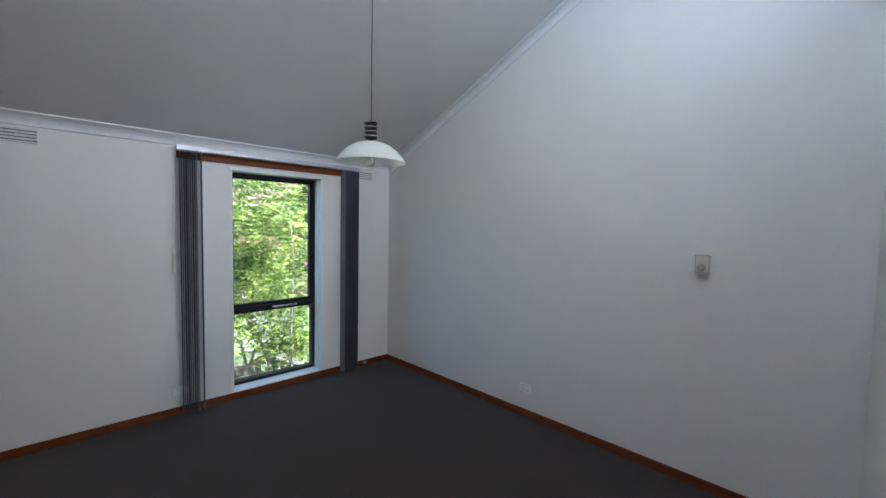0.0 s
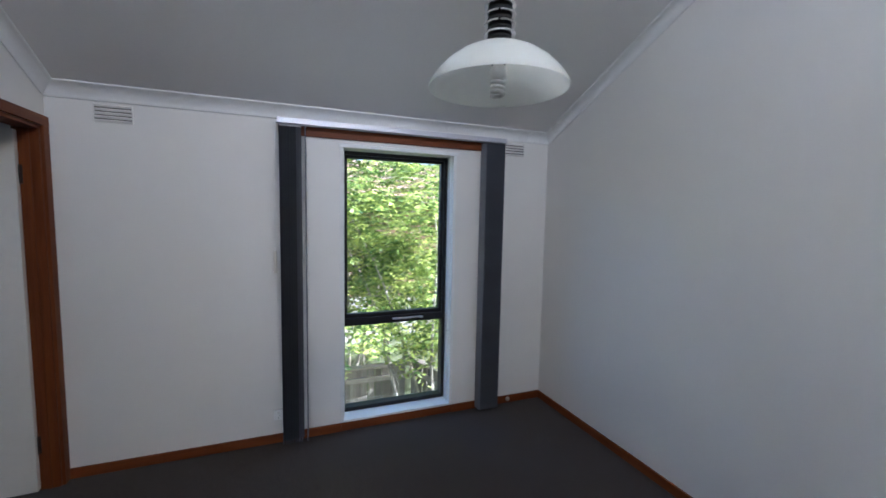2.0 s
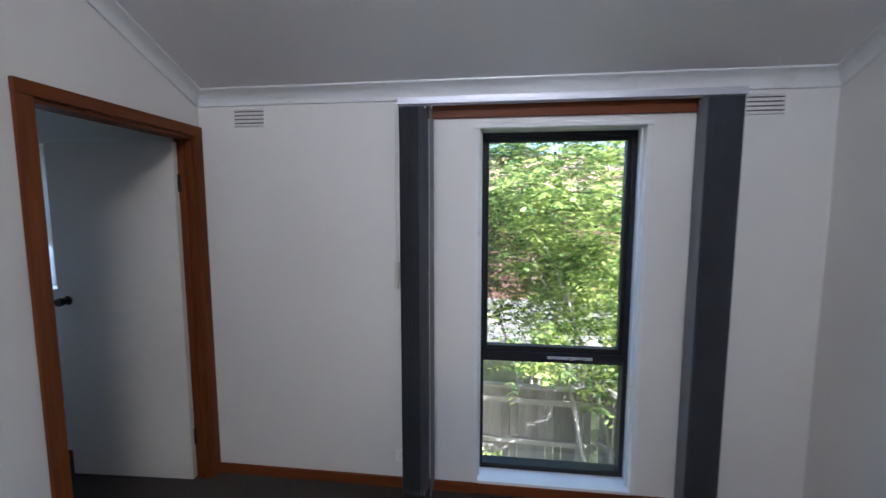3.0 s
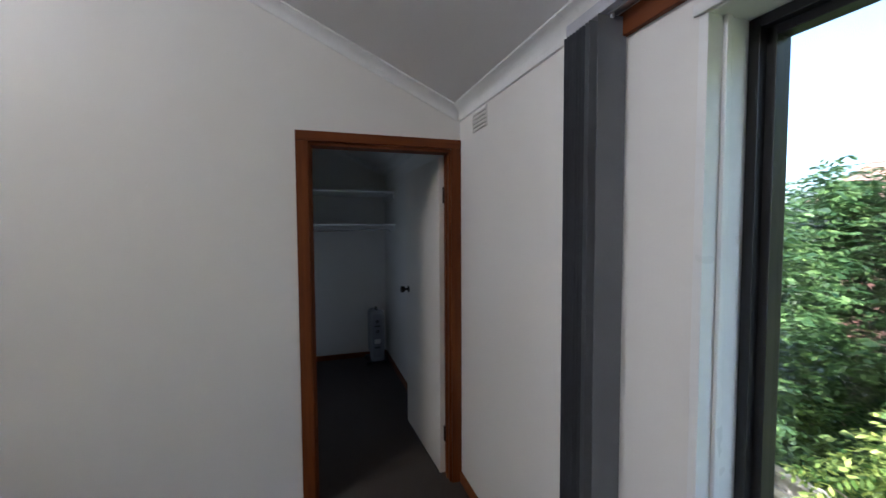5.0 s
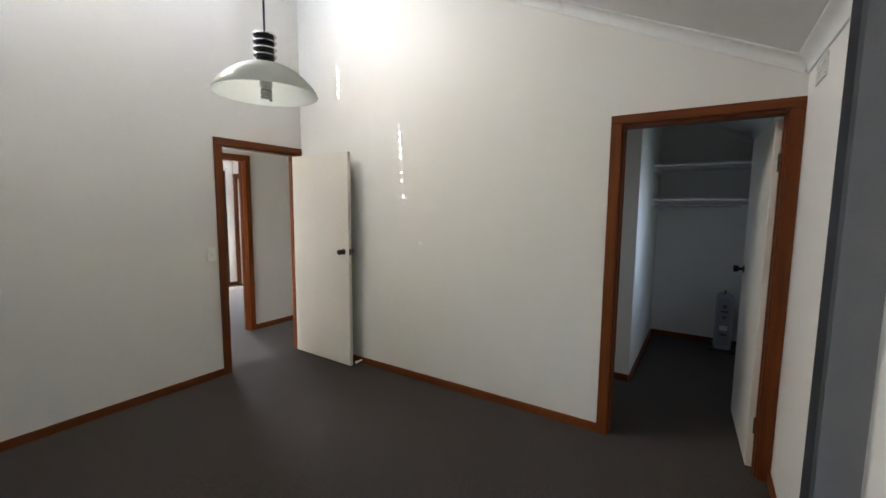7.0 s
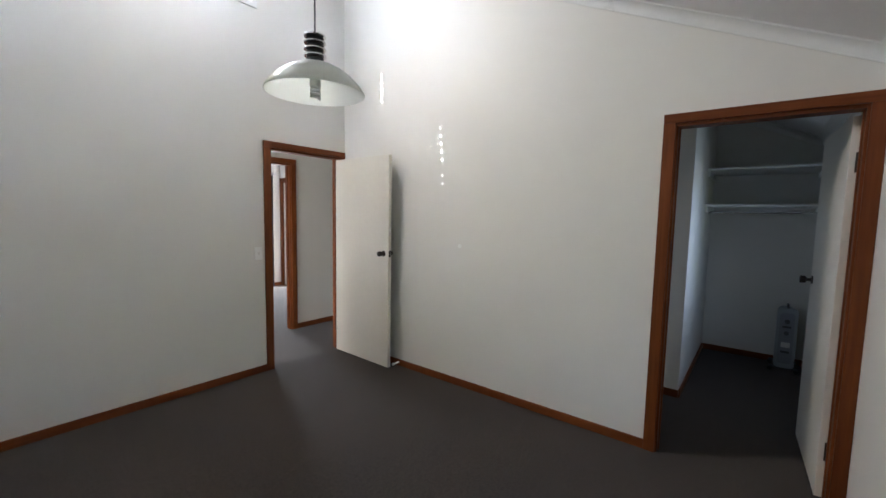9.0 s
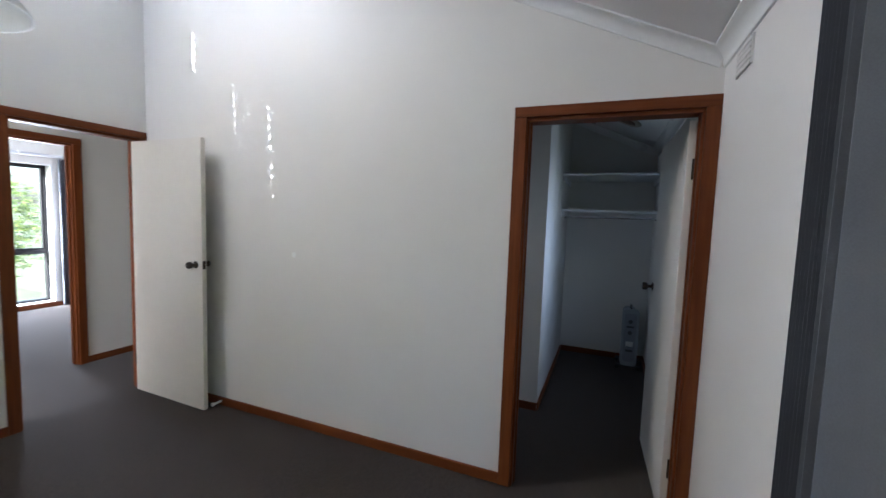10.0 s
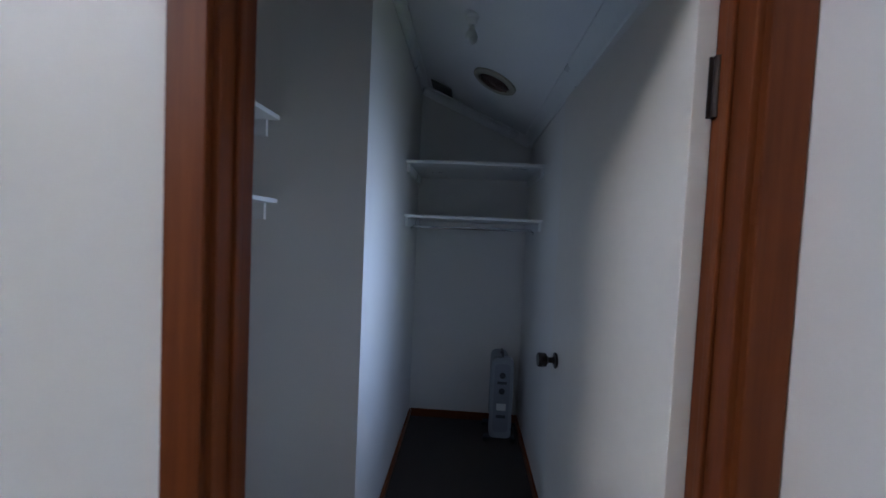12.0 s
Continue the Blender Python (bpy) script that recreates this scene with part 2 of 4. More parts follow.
def add_lathe(bm, profile, steps=32, m=Matrix(), closed=False):
    """turn (radius, height) round the local z axis"""
    rings = []
    for r, z in profile:
        if r < 1e-6:
            rings.append([bm.verts.new(m @ Vector((0, 0, z)))])
        else:
            rings.append([bm.verts.new(m @ Vector((r * math.cos(2 * math.pi * i / steps), r * math.sin(2 * math.pi * i / steps), z))) for i in range(steps)])
    faces = []
    pairs = list(zip(rings, rings[1:])) + ([(rings[-1], rings[0])] if closed else [])
    for a, b in pairs:
        for i in range(steps):
            j = (i + 1) % steps
            if len(a) == 1 and len(b) == 1:
                continue
            if len(a) == 1:
                faces.append(bm.faces.new((a[0], b[i], b[j])))
            elif len(b) == 1:
                faces.append(bm.faces.new((a[i], b[0], a[j])))
            else:
                faces.append(bm.faces.new((a[i], b[i], b[j], a[j])))
    bmesh.ops.recalc_face_normals(bm, faces=faces)


def add_tube(bm, points, radius, steps=8, caps=True):
    """a round bar along points; radius: one number or one a point"""
    pts = [Vector(p) for p in points]
    radii = radius if isinstance(radius, (list, tuple)) else [radius] * len(pts)
    rings = []
    side = None
    for i, p in enumerate(pts):
        d = (pts[min(i + 1, len(pts) - 1)] - pts[max(i - 1, 0)]).normalized()
        if side is None:
            side = d.cross(Vector((0, 0, 1)) if abs(d.z) < 0.9 else Vector((1, 0, 0))).normalized()
        side = (side - d * side.dot(d)).normalized()
        up = d.cross(side)
        rings.append([bm.verts.new(p + radii[i] * (side * math.cos(2 * math.pi * k / steps) + up * math.sin(2 * math.pi * k / steps))) for k in range(steps)])
    faces = []
    for a, b in zip(rings, rings[1:]):
        for k in range(steps):
            j = (k + 1) % steps
            faces.append(bm.faces.new((a[k], a[j], b[j], b[k])))
    if caps:
        faces += [bm.faces.new(rings[0]), bm.faces.new(rings[-1])]
    bmesh.ops.recalc_face_normals(bm, faces=faces)


def finish(bm, name, material, smooth=False):
    me = bpy.data.meshes.new(name)
    bm.to_mesh(me)
    bm.free()
    me.materials.append(material)
    if smooth:
        for f in me.polygons:
            f.use_smooth = True
        me.set_sharp_from_angle(angle=radians(40))
    return me


def thing(name, at, label, category, group="", kind=""):
    ob = new(name)
    ob.empty_display_size = 0.1
    ob.matrix_world = at if isinstance(at, Matrix) else Matrix.Translation(at)
    return tagged(ob, label, category, group, kind)


def part(name, bm, material, parent, label="", smooth=False, at=None):
    ob = new(name, finish(bm, name, material, smooth))
    ob.parent = parent
    if at is not None:
        ob.matrix_local = at
    return tagged(ob, label)


def solid(name, bm, material, label, category, kind="", smooth=False):
    return tagged(new(name, finish(bm, name, material, smooth)), label, category, "", kind)


def box_part(name, parent, material, x0, x1, y0, y1, z0, z1, bevel=0.0, label=""):
    bm = bmesh.new()
    add_box(bm, x0, x1, y0, y1, z0, z1, bevel)
    return part(name, bm, material, parent, label)


def structure(name, polys, material, label, category):
    """polys: (axis, a0, a1, outline)"""
    bm = bmesh.new()
    for axis, a0, a1, outline in polys:
        add_prism(bm, axis, a0, a1, outline)
    return solid(name, bm, material, label, category, "structure")


def rect(u0, u1, z0, z1):
    return [(u0, z0), (u1, z0), (u1, z1), (u0, z1)]


def raked(y0, y1, z=0.0):
    return [(y0, z), (y1, z), (y1, zc(y1) + 0.02), (y0, zc(y0) + 0.02)]

# ---------------------------------------------------------------- large structure
# openings
RD0, RD1, RDZ = 3.326, 4.138, 2.050      # robe doorway in the left wall (y, y, top)
BD0, BD1, BDZ = 0.072, 0.840, 2.050      # bedroom doorway in the back wall (x, x, top)
WX0, WX1, WZ0, WZ1 = 1.602, 2.486, 0.062, 2.086   # bedroom window
CX0, CX1, CZ0, CZ1 = 0.978, 2.74, 3.250, 4.03     # high window in the back wall
KX0, KX1, KZ0, KZ1 = -1.20, -0.50, 1.125, 2.06    # robe window
FX0, FX1, FZ0, FZ1 = -1.16, -0.28, 0.062, 2.07    # window of the far room
HD0, HD1 = 0.012, 0.80                            # doorway across the hall
YF = -3.75                                        # far room's window wall
LOW = 2.40                                        # flat ceilings

structure("floor", [('z', -0.18, 0.0, [(-2.9, -4.0), (3.5, -4.0), (3.5, 4.2), (-2.9, 4.2)])], CARPET,
          "dark grey-brown cut-pile carpet through all rooms", "carpet")
structure("ceiling", [('x', -2.80, XR + 0.12, [(YB - 0.1, zc(YB - 0.1)), (YW + 0.30, zc(YW + 0.30)), (YW + 0.30, zc(YW + 0.30) + 0.18), (YB - 0.1, zc(YB - 0.1) + 0.18)])],
          CEILING, "raked plasterboard ceiling painted flat off-white", "ceiling")
structure("ceiling_hall", [('z', LOW, LOW + 0.15, [(-2.9, YF - 0.25), (3.5, YF - 0.25), (3.5, YB - 0.1), (-2.9, YB - 0.1)])], CEILING,
          "flat white plasterboard ceiling over the hall", "ceiling")

structure("wall_west", [
    ('x', -0.1, 0.0, raked(YB, RD0)),
    ('x', -0.1, 0.0, raked(RD0, RD1, RDZ)),
    ('x', -0.1, 0.0, raked(RD1, YW))], PAINT, "off-white painted wall with the robe doorway", "wall")
structure("wall_east", [('x', XR, XR + 0.1, raked(YB, YW))], PAINT, "plain off-white painted plaster wall", "wall")
top = zc(YB) + 0.02
structure("wall_south", [
    ('y', YB - 0.1, YB, rect(-0.1, BD0, 0, top)),
    ('y', YB - 0.1, YB, rect(BD0, BD1, BDZ, top)),
    ('y', YB - 0.1, YB, rect(BD1, CX0, 0, top)),
    ('y', YB - 0.1, YB, rect(CX0, CX1, 0, CZ0)),
    ('y', YB - 0.1, YB, rect(CX0, CX1, CZ1, top)),
    ('y', YB - 0.1, YB, rect(CX1, XR + 0.1, 0, top))], PAINT, "tall off-white wall with a doorway and a high window", "wall")
WT = 0.24
north = [('y', YW, YW + WT, rect(a, b, c, d)) for a, b, c, d in (
    (-2.78, KX0, 0, Z0), (KX0, KX1, 0, KZ0), (KX0, KX1, KZ1, Z0), (KX1, WX0, 0, Z0),
    (WX0, WX1, 0, WZ0), (WX0, WX1, WZ1, Z0), (WX1, XR + 0.1, 0, Z0))]
structure("wall_north", north, PAINT, "off-white wall with a tall narrow window", "wall")

# walk-in robe
structure("wall_robe_end", [('x', -2.78, -2.68, raked(3.215, YW))], PAINT, "off-white end wall of the walk-in robe", "wall")
structure("wall_robe_partition", [('y', 3.215, 3.315, rect(-2.68, -1.0, 0, zc(3.315) + 0.01)), ('x', -1.1, -1.0, raked(2.40, 3.215))], PAINT,
          "off-white partition wall inside the walk-in robe", "wall")
structure("wall_robe_recess", [('y', 2.30, 2.40, rect(-1.1, -0.1, 0, zc(2.40) + 0.01))], PAINT, "off-white wall closing the robe recess", "wall")

# hall and the room across it
structure("wall_hall_north", [('y', YB - 0.1, YB, rect(-2.3, -0.1, 0, LOW))], PAINT, "off-white hall wall", "wall")
structure("wall_hall_south", [
    ('y', -0.9, -0.8, rect(-2.3, HD0, 0, LOW)), ('y', -0.9, -0.8, rect(HD0, HD1, BDZ, LOW)), ('y', -0.9, -0.8, rect(HD1, 3.4, 0, LOW))],
    PAINT, "off-white hall wall with a second doorway", "wall")
structure("wall_hall_west", [('x', -2.4, -2.3, rect(YF, YB, 0, LOW))], PAINT, "off-white wall closing the hall", "wall")
# unseen end wall; its opening is added to let the hall fill lamp in
structure("wall_hall_east", [('x', 3.4, 3.5, rect(YF, -0.72, 0, LOW)), ('x', 3.4, 3.5, rect(-0.72, 0.02, 0, 0.9)), ('x', 3.4, 3.5, rect(-0.72, 0.02, 2.1, LOW)),
                             ('x', 3.4, 3.5, rect(0.02, YB - 0.1, 0, LOW))], PAINT, "off-white hall end wall with an opening added for the fill lamp", "wall")
structure("wall_far_room", [('y', YF - WT, YF, rect(a, b, c, d)) for a, b, c, d in (
    (-2.4, FX0, 0, LOW), (FX0, FX1, 0, FZ0), (FX0, FX1, FZ1, LOW), (FX1, 3.5, 0, LOW))], PAINT, "off-white wall with a tall window across the hall", "wall")


# ---------------------------------------------------------------- skirting and cornice
def skirting(name, runs):
    """runs: (x0, x1, y0, y1) footprints, 62 mm high with an eased top edge"""
    root = thing(name, (0, 0, 0), "red-brown stained timber skirting board", "skirting", kind="structure")
    for x0, x1, y0, y1 in runs:
        bm = bmesh.new()
        add_box(bm, x0, x1, y0, y1, 0.0, 0.062, 0.003)
        part("skirting_board", bm, TIMBER_X if x1 - x0 > y1 - y0 else TIMBER_Y, root)


skirting("baseboard_bedroom", [
    (0.0, 0.014, YB + 0.016, RD0 - 0.067), (XR - 0.014, XR, YB, YW), (BD1 + 0.067, XR - 0.014, YB, YB + 0.014),
    (0.019, WX0 + 0.001, YW - 0.014, YW), (WX0 + 0.001, WX1 - 0.001, YW - 0.008, YW + 0.004), (WX1 - 0.001, XR - 0.014, YW - 0.014, YW)])
skirting("baseboard_robe", [
    (-2.68, -2.666, 3.329, YW), (-2.666, -1.0, 3.315, 3.329), (-1.0, -0.986, 2.414, 3.315), (-0.986, -0.1, 2.40, 2.414), (-2.666, -0.1, YW - 0.014, YW), (-0.114, -0.1, 2.414, 3.26)])
skirting("baseboard_hall", [(-2.3, HD0 - 0.067, -0.8, -0.786), (HD1 + 0.067, 3.4, -0.8, -0.786), (-2.3, -0.02, YB - 0.114, YB - 0.1), (BD1 + 0.07, 3.4, YB - 0.114, YB - 0.1),
                            (-2.3, 3.4, YF, YF + 0.014)])


def add_cove(bm, p0, p1, along_ceiling, down_wall, size=0.064):
    """a plaster cove between two points of the wall-to-ceiling corner"""
    a, d = Vector(along_ceiling).normalized(), Vector(down_wall).normalized()
    prof = [(0.0, 0.0), (0.0, size), (0.008, size), (0.010, size - 0.007)]
    for i in range(9):
        t = i / 8
        u = (1 - t) ** 2 * 0.010 + 2 * t * (1 - t) * 0.016 + t * t * (size - 0.008)
        v = (1 - t) ** 2 * (size - 0.007) + 2 * t * (1 - t) * 0.016 + t * t * 0.010
        prof.append((u, v))
    prof += [(size, 0.008), (size, 0.0)]
    ends = []
    for p in (Vector(p0), Vector(p1)):
        ends.append([bm.verts.new(p + a * u + d * v) for u, v in prof])
    faces = [bm.faces.new(ends[0]), bm.faces.new(ends[1])]
    k = len(prof)
    for i in range(k):
        faces.append(bm.faces.new((ends[0][i], ends[1][i], ends[1][(i + 1) % k], ends[0][(i + 1) % k])))
    bmesh.ops.recalc_face_normals(bm, faces=faces)


def cornice(name, runs, label="white plaster cove cornice under the raked ceiling"):
    root = thing(name, (0, 0, 0), label, "cornice", kind="structure")
    for run in runs:
        bm = bmesh.new()
        add_cove(bm, *run)
        part("cove", bm, GLOSS_WHITE, root)


SL = (0, -1, RAKE)
cornice("cornice_bedroom", [
    ((0.002, YW - 0.001, Z0), (XR - 0.002, YW - 0.001, Z0), SL, (0, 0, -1)),
    ((0.001, YW, Z0), (0.001, YB, zc(YB)), (1, 0, 0), (0, -RAKE, -1)),
    ((XR - 0.001, YW, Z0), (XR - 0.001, YB, zc(YB)), (-1, 0, 0), (0, -RAKE, -1)),
    ((0.002, YB + 0.001, zc(YB)), (XR - 0.002, YB + 0.001, zc(YB)), (0, 1, -RAKE), (0, 0, -1))])
cornice("cornice_robe", [
    ((-2.68, YW - 0.001, Z0), (-0.1, YW - 0.001, Z0), SL, (0, 0, -1)),
    ((-2.679, YW, Z0), (-2.679, 3.315, zc(3.315)), (1, 0, 0), (0, -RAKE, -1)),
    ((-2.68, 3.316, zc(3.315)), (-1.0, 3.316, zc(3.315)), (0, 1, -RAKE), (0, 0, -1))], "white plaster cove cornice in the robe")


# ---------------------------------------------------------------- door frames and doors
def frame_on_x(name, wall0, wall1, y0, y1, top, label, cut1=0.061):
    """stained lining and architraves of a doorway through a wall between x = wall0 and wall1"""
    root = thing(name, ((wall0 + wall1) / 2, (y0 + y1) / 2, 0), label, "door frame", kind="structure")
    inv = root.matrix_world.inverted()

    def put(nm, mat, *b):
        bm = bmesh.new()
        add_box(bm, *b, 0.003)
        bm.transform(inv)
        part(nm, bm, mat, root)
    put("jamb", TIMBER_Z, wall0 - 0.002, wall1 + 0.002, y0 - 0.012, y0 + 0.012, 0, top)
    put("jamb", TIMBER_Z, wall0 - 0.002, wall1 + 0.002, y1 - 0.012, y1 + 0.012, 0, top)
    put("head_lining", TIMBER_Y, wall0 - 0.002, wall1 + 0.002, y0 - 0.012, y1 + 0.012, top - 0.012, top + 0.0085)
    put("door_stop", TIMBER_Z, wall0 + 0.045, wall0 + 0.062, y0 + 0.012, y0 + 0.020, 0, top - 0.012)
    put("door_stop", TIMBER_Z, wall0 + 0.045, wall0 + 0.062, y1 - 0.020, y1 - 0.012, 0, top - 0.012)
    for s, x0, x1 in ((1, wall1, wall1 + 0.018), (-1, wall0 - 0.018, wall0)):
        put("architrave", TIMBER_Z, x0, x1, y0 - 0.066, y0, 0, top + 0.008)
        put("architrave", TIMBER_Z, x0, x1, y1, y1 + cut1, 0, top + 0.008)
        put("architrave_head", TIMBER_Y, x0 - 0.001, x1 + 0.001, y0 - 0.066, y1 + cut1, top + 0.008, top + 0.062)
    return root


def frame_on_y(name, wall0, wall1, x0, x1, top, label, cut0=0.066):
    root = thing(name, ((x0 + x1) / 2, (wall0 + wall1) / 2, 0), label, "door frame", kind="structure")
    inv = root.matrix_world.inverted()

    def put(nm, mat, *b):
        bm = bmesh.new()
        add_box(bm, *b, 0.003)
        bm.transform(inv)
        part(nm, bm, mat, root)
    put("jamb", TIMBER_Z, x0 - 0.012, x0 + 0.012, wall0 - 0.002, wall1 + 0.002, 0, top)
    put("jamb", TIMBER_Z, x1 - 0.012, x1 + 0.012, wall0 - 0.002, wall1 + 0.002, 0, top)
    put("head_lining", TIMBER_X, x0 - 0.012, x1 + 0.012, wall0 - 0.002, wall1 + 0.002, top - 0.012, top + 0.0085)
    put("door_stop", TIMBER_Z, x0 + 0.012, x0 + 0.024, wall0 + 0.045, wall0 + 0.06, 0, top - 0.012)
    put("door_stop", TIMBER_Z, x1 - 0.024, x1 - 0.012, wall0 + 0.045, wall0 + 0.06, 0, top - 0.012)
    for y0, y1 in ((wall1, wall1 + 0.018), (wall0 - 0.018, wall0)):
        put("architrave", TIMBER_Z, x0 - cut0, x0, y0, y1, 0, top + 0.008)
        put("architrave", TIMBER_Z, x1, x1 + 0.066, y0, y1, 0, top + 0.008)
        put("architrave_head", TIMBER_X, x0 - cut0, x1 + 0.066, y0 - 0.001, y1 + 0.001, top + 0.008, top + 0.062)
    return root


frame_on_x("trim_robe_door", -0.1, 0.0, RD0, RD1, RDZ, "red-brown stained timber frame round the robe doorway")
frame_on_y("trim_bedroom_door", YB - 0.1, YB, BD0, BD1, BDZ, "red-brown stained timber frame round the bedroom doorway")
XW = -1.56            # west wall of the far room
structure("wall_far_west", [('x', XW - 0.1, XW, rect(YF, -3.66, 0, LOW)), ('x', XW - 0.1, XW, rect(-3.66, -2.88, BDZ, LOW)), ('x', XW - 0.1, XW, rect(-2.88, -0.9, 0, LOW))],
          PAINT, "off-white side wall with a doorway across the hall", "wall")
frame_on_x("trim_far_door", XW - 0.1, XW, -3.66, -2.88, BDZ, "red-brown stained timber frame of a closed door")
frame_on_y("trim_hall_door", -0.9, -0.8, HD0, HD1, BDZ, "red-brown stained timber frame across the hall")


def knob_mesh():
    bm = bmesh.new()
    add_lathe(bm, [(0.0, 0.0), (0.026, 0.0), (0.028, 0.003), (0.026, 0.006), (0.014, 0.008), (0.010, 0.014), (0.010, 0.026), (0.016, 0.032),
                   (0.023, 0.036), (0.0245, 0.045), (0.0245, 0.060), (0.022, 0.064), (0.0, 0.065)], 24)
    return bm


def door(name, hinge, free, label):
    """a flush leaf from its hinge to its free edge on the plan, with knobs, latch and hinges"""
    h, f = Vector((*hinge, 0)), Vector((*free, 0))
    d = f - h
    width = d.length
    root = thing(name, Matrix.Translation(h) @ Matrix.Rotation(math.atan2(d.y, d.x), 4, 'Z'), label, "door", kind="structure")
    bm = bmesh.new()
    add_box(bm, 0.0, width, -0.0175, 0.0175, 0.012, 2.022, 0.002)
    leaf = part("leaf", bm, DOOR_PAINT, root)
    for side in (1, -1):
        bm = knob_mesh()
        bm.transform(Matrix.Translation((width - 0.065, side * 0.0175, 1.105)) @ Matrix.Rotation(-side * math.pi / 2, 4, 'X'))
        part("knob", bm, BROWN_METAL, root, "dark bronze door knob", True)
    box_part("latch_plate", root, BROWN_METAL, width - 0.001, width + 0.0015, -0.012, 0.012, 1.075, 1.135, 0.0005)
    for z in (0.22, 1.74):
        bm = bmesh.new()
        add_tube(bm, [(-0.007, -0.017, z), (-0.007, -0.017, z + 0.1)], 0.0065, 10)
        add_box(bm, -0.0025, -0.0005, -0.016, -0.006, z, z + 0.1)
        part("hinge", bm, BROWN_METAL, root)
    return root


door("door_1", (0.108, 0.236), (0.130, 1.044), "cream painted flush door standing open along the wall")
door("door_2", (-0.088, 4.108), (-0.862, 4.072), "cream painted flush robe door standing wide open")

door("door_3", (XW - 0.034, -3.645), (XW - 0.034, -2.895), "cream painted flush door closed in its timber frame")

bm = bmesh.new()
add_tube(bm, [(0.013, 1.062, 0.035), (0.085, 1.062, 0.035)], 0.0085, 12)
add_lathe(bm, [(0.0, 0.0), (0.014, 0.0), (0.014, 0.012), (0.0, 0.012)], 14, Matrix.Translation((0.082, 1.062, 0.035)) @ Matrix.Rotation(math.pi / 2, 4, 'Y'))
solid("door_stop_buffer", bm, PLASTIC, "white door stop screwed to the skirting", "door stop", smooth=True)


# ---------------------------------------------------------------- windows
def tall_window(name, x0, x1, z0, z1, y, out, mul, label, handle=True, trim=True):
    """dark aluminium window in a white lined reveal; y: the wall's face, out: +1 or -1, the way out"""
    root = thing(name, ((x0 + x1) / 2, y, 0), label, "window", kind="structure")
    inv = root.matrix_world.inverted()

    def put(nm, mat, b, bev=0.002, label="", smooth=False):
        a = list(b)
        ya, yb = sorted((y + out * a[2], y + out * a[3]))
        bm = bmesh.new()
        add_box(bm, a[0], a[1], ya, yb, a[4], a[5], bev)
        bm.transform(inv)
        return part(nm, bm, mat, root, label)
    # white lining
    put("reveal_side", GLOSS_WHITE, (x0 - 0.004, x0 + 0.020, -0.004, 0.235, z0, z1))
    put("reveal_side", GLOSS_WHITE, (x1 - 0.020, x1 + 0.004, -0.004, 0.235, z0, z1))
    put("reveal_head", GLOSS_WHITE, (x0 + 0.020, x1 - 0.020, -0.002, 0.235, z1 - 0.018, z1 + 0.003))
    put("window_sill", GLOSS_WHITE, (x0 + 0.020, x1 - 0.020, -0.006, 0.235, z0 - 0.004, z0 + 0.016))
    if trim:
        put("stop_bead", GLOSS_WHITE, (x0 + 0.020, x0 + 0.032, 0.040, 0.058, z0 + 0.016, z1 - 0.018), 0.004)
        put("stop_bead", GLOSS_WHITE, (x1 - 0.032, x1 - 0.020, 0.040, 0.058, z0 + 0.016, z1 - 0.018), 0.004)
        put("head_bead", GLOSS_WHITE, (x0 - 0.012, x1 + 0.012, -0.016, -0.004, z1 - 0.016, z1 + 0.010), 0.004)
    # frame
    fx0, fx1, fz0, fz1 = x0 + 0.020, x1 - 0.020, z0 + 0.016, z1 - 0.018
    f0, f1 = 0.122, 0.200
    put("window_frame", BRONZE, (fx0, fx0 + 0.026, f0, f1, fz0, fz1))
    put("window_frame", BRONZE, (fx1 - 0.026, fx1, f0, f1, fz0, fz1))
    put("window_frame", BRONZE, (fx0 + 0.026, fx1 - 0.026, f0, f1, fz1 - 0.026, fz1))
    put("window_frame", BRONZE, (fx0 + 0.026, fx1 - 0.026, f0, f1, fz0, fz0 + 0.030))
    put("mullion", BRONZE, (fx0 + 0.026, fx1 - 0.026, f0, f1, mul - 0.028, mul + 0.028))
    # opening sash above
    sx0, sx1, sz0, sz1 = fx0 + 0.026, fx1 - 0.026, mul + 0.028, fz1 - 0.026
    s0, s1 = 0.145, 0.192
    put("sash_stile", BRONZE, (sx0, sx0 + 0.022, s0, s1, sz0, sz1))
    put("sash_stile", BRONZE, (sx1 - 0.022, sx1, s0, s1, sz0, sz1))
    put("sash_rail", BRONZE, (sx0 + 0.022, sx1 - 0.022, s0, s1, sz1 - 0.022, sz1))
    put("sash_rail", BRONZE, (sx0 + 0.022, sx1 - 0.022, s0, s1, sz0, sz0 + 0.030))
    p = put("pane", GLASS, (sx0 + 0.020, sx1 - 0.020, 0.168, 0.172, sz0 + 0.028, sz1 - 0.020), 0)
    p.visible_shadow = False
    p = put("pane", GLASS, (fx0 + 0.024, fx1 - 0.024, 0.160, 0.164, fz0 + 0.028, mul - 0.026), 0)
    p.visible_shadow = False
    if handle:
        hx = (x0 + x1) / 2 + 0.10
        h = put("winder", SILVER, (hx - 0.125, hx + 0.125, f0 - 0.012, f0, mul - 0.004, mul + 0.012), 0.003, "silver chain winder on the mullion")
        bm = bmesh.new()
        q = Vector((hx, y + out * (f0 - 0.012), mul + 0.004))
        add_tube(bm, [q, q + Vector((0, -out * 0.022, 0.0)), q + Vector((0.05, -out * 0.028, 0.008)), q + Vector((0.085, -out * 0.026, 0.004))], [0.007, 0.006, 0.005, 0.006], 8)
        bm.transform(inv)
        o = part("winder_handle", bm, CHROME, h, "", True)
    return root


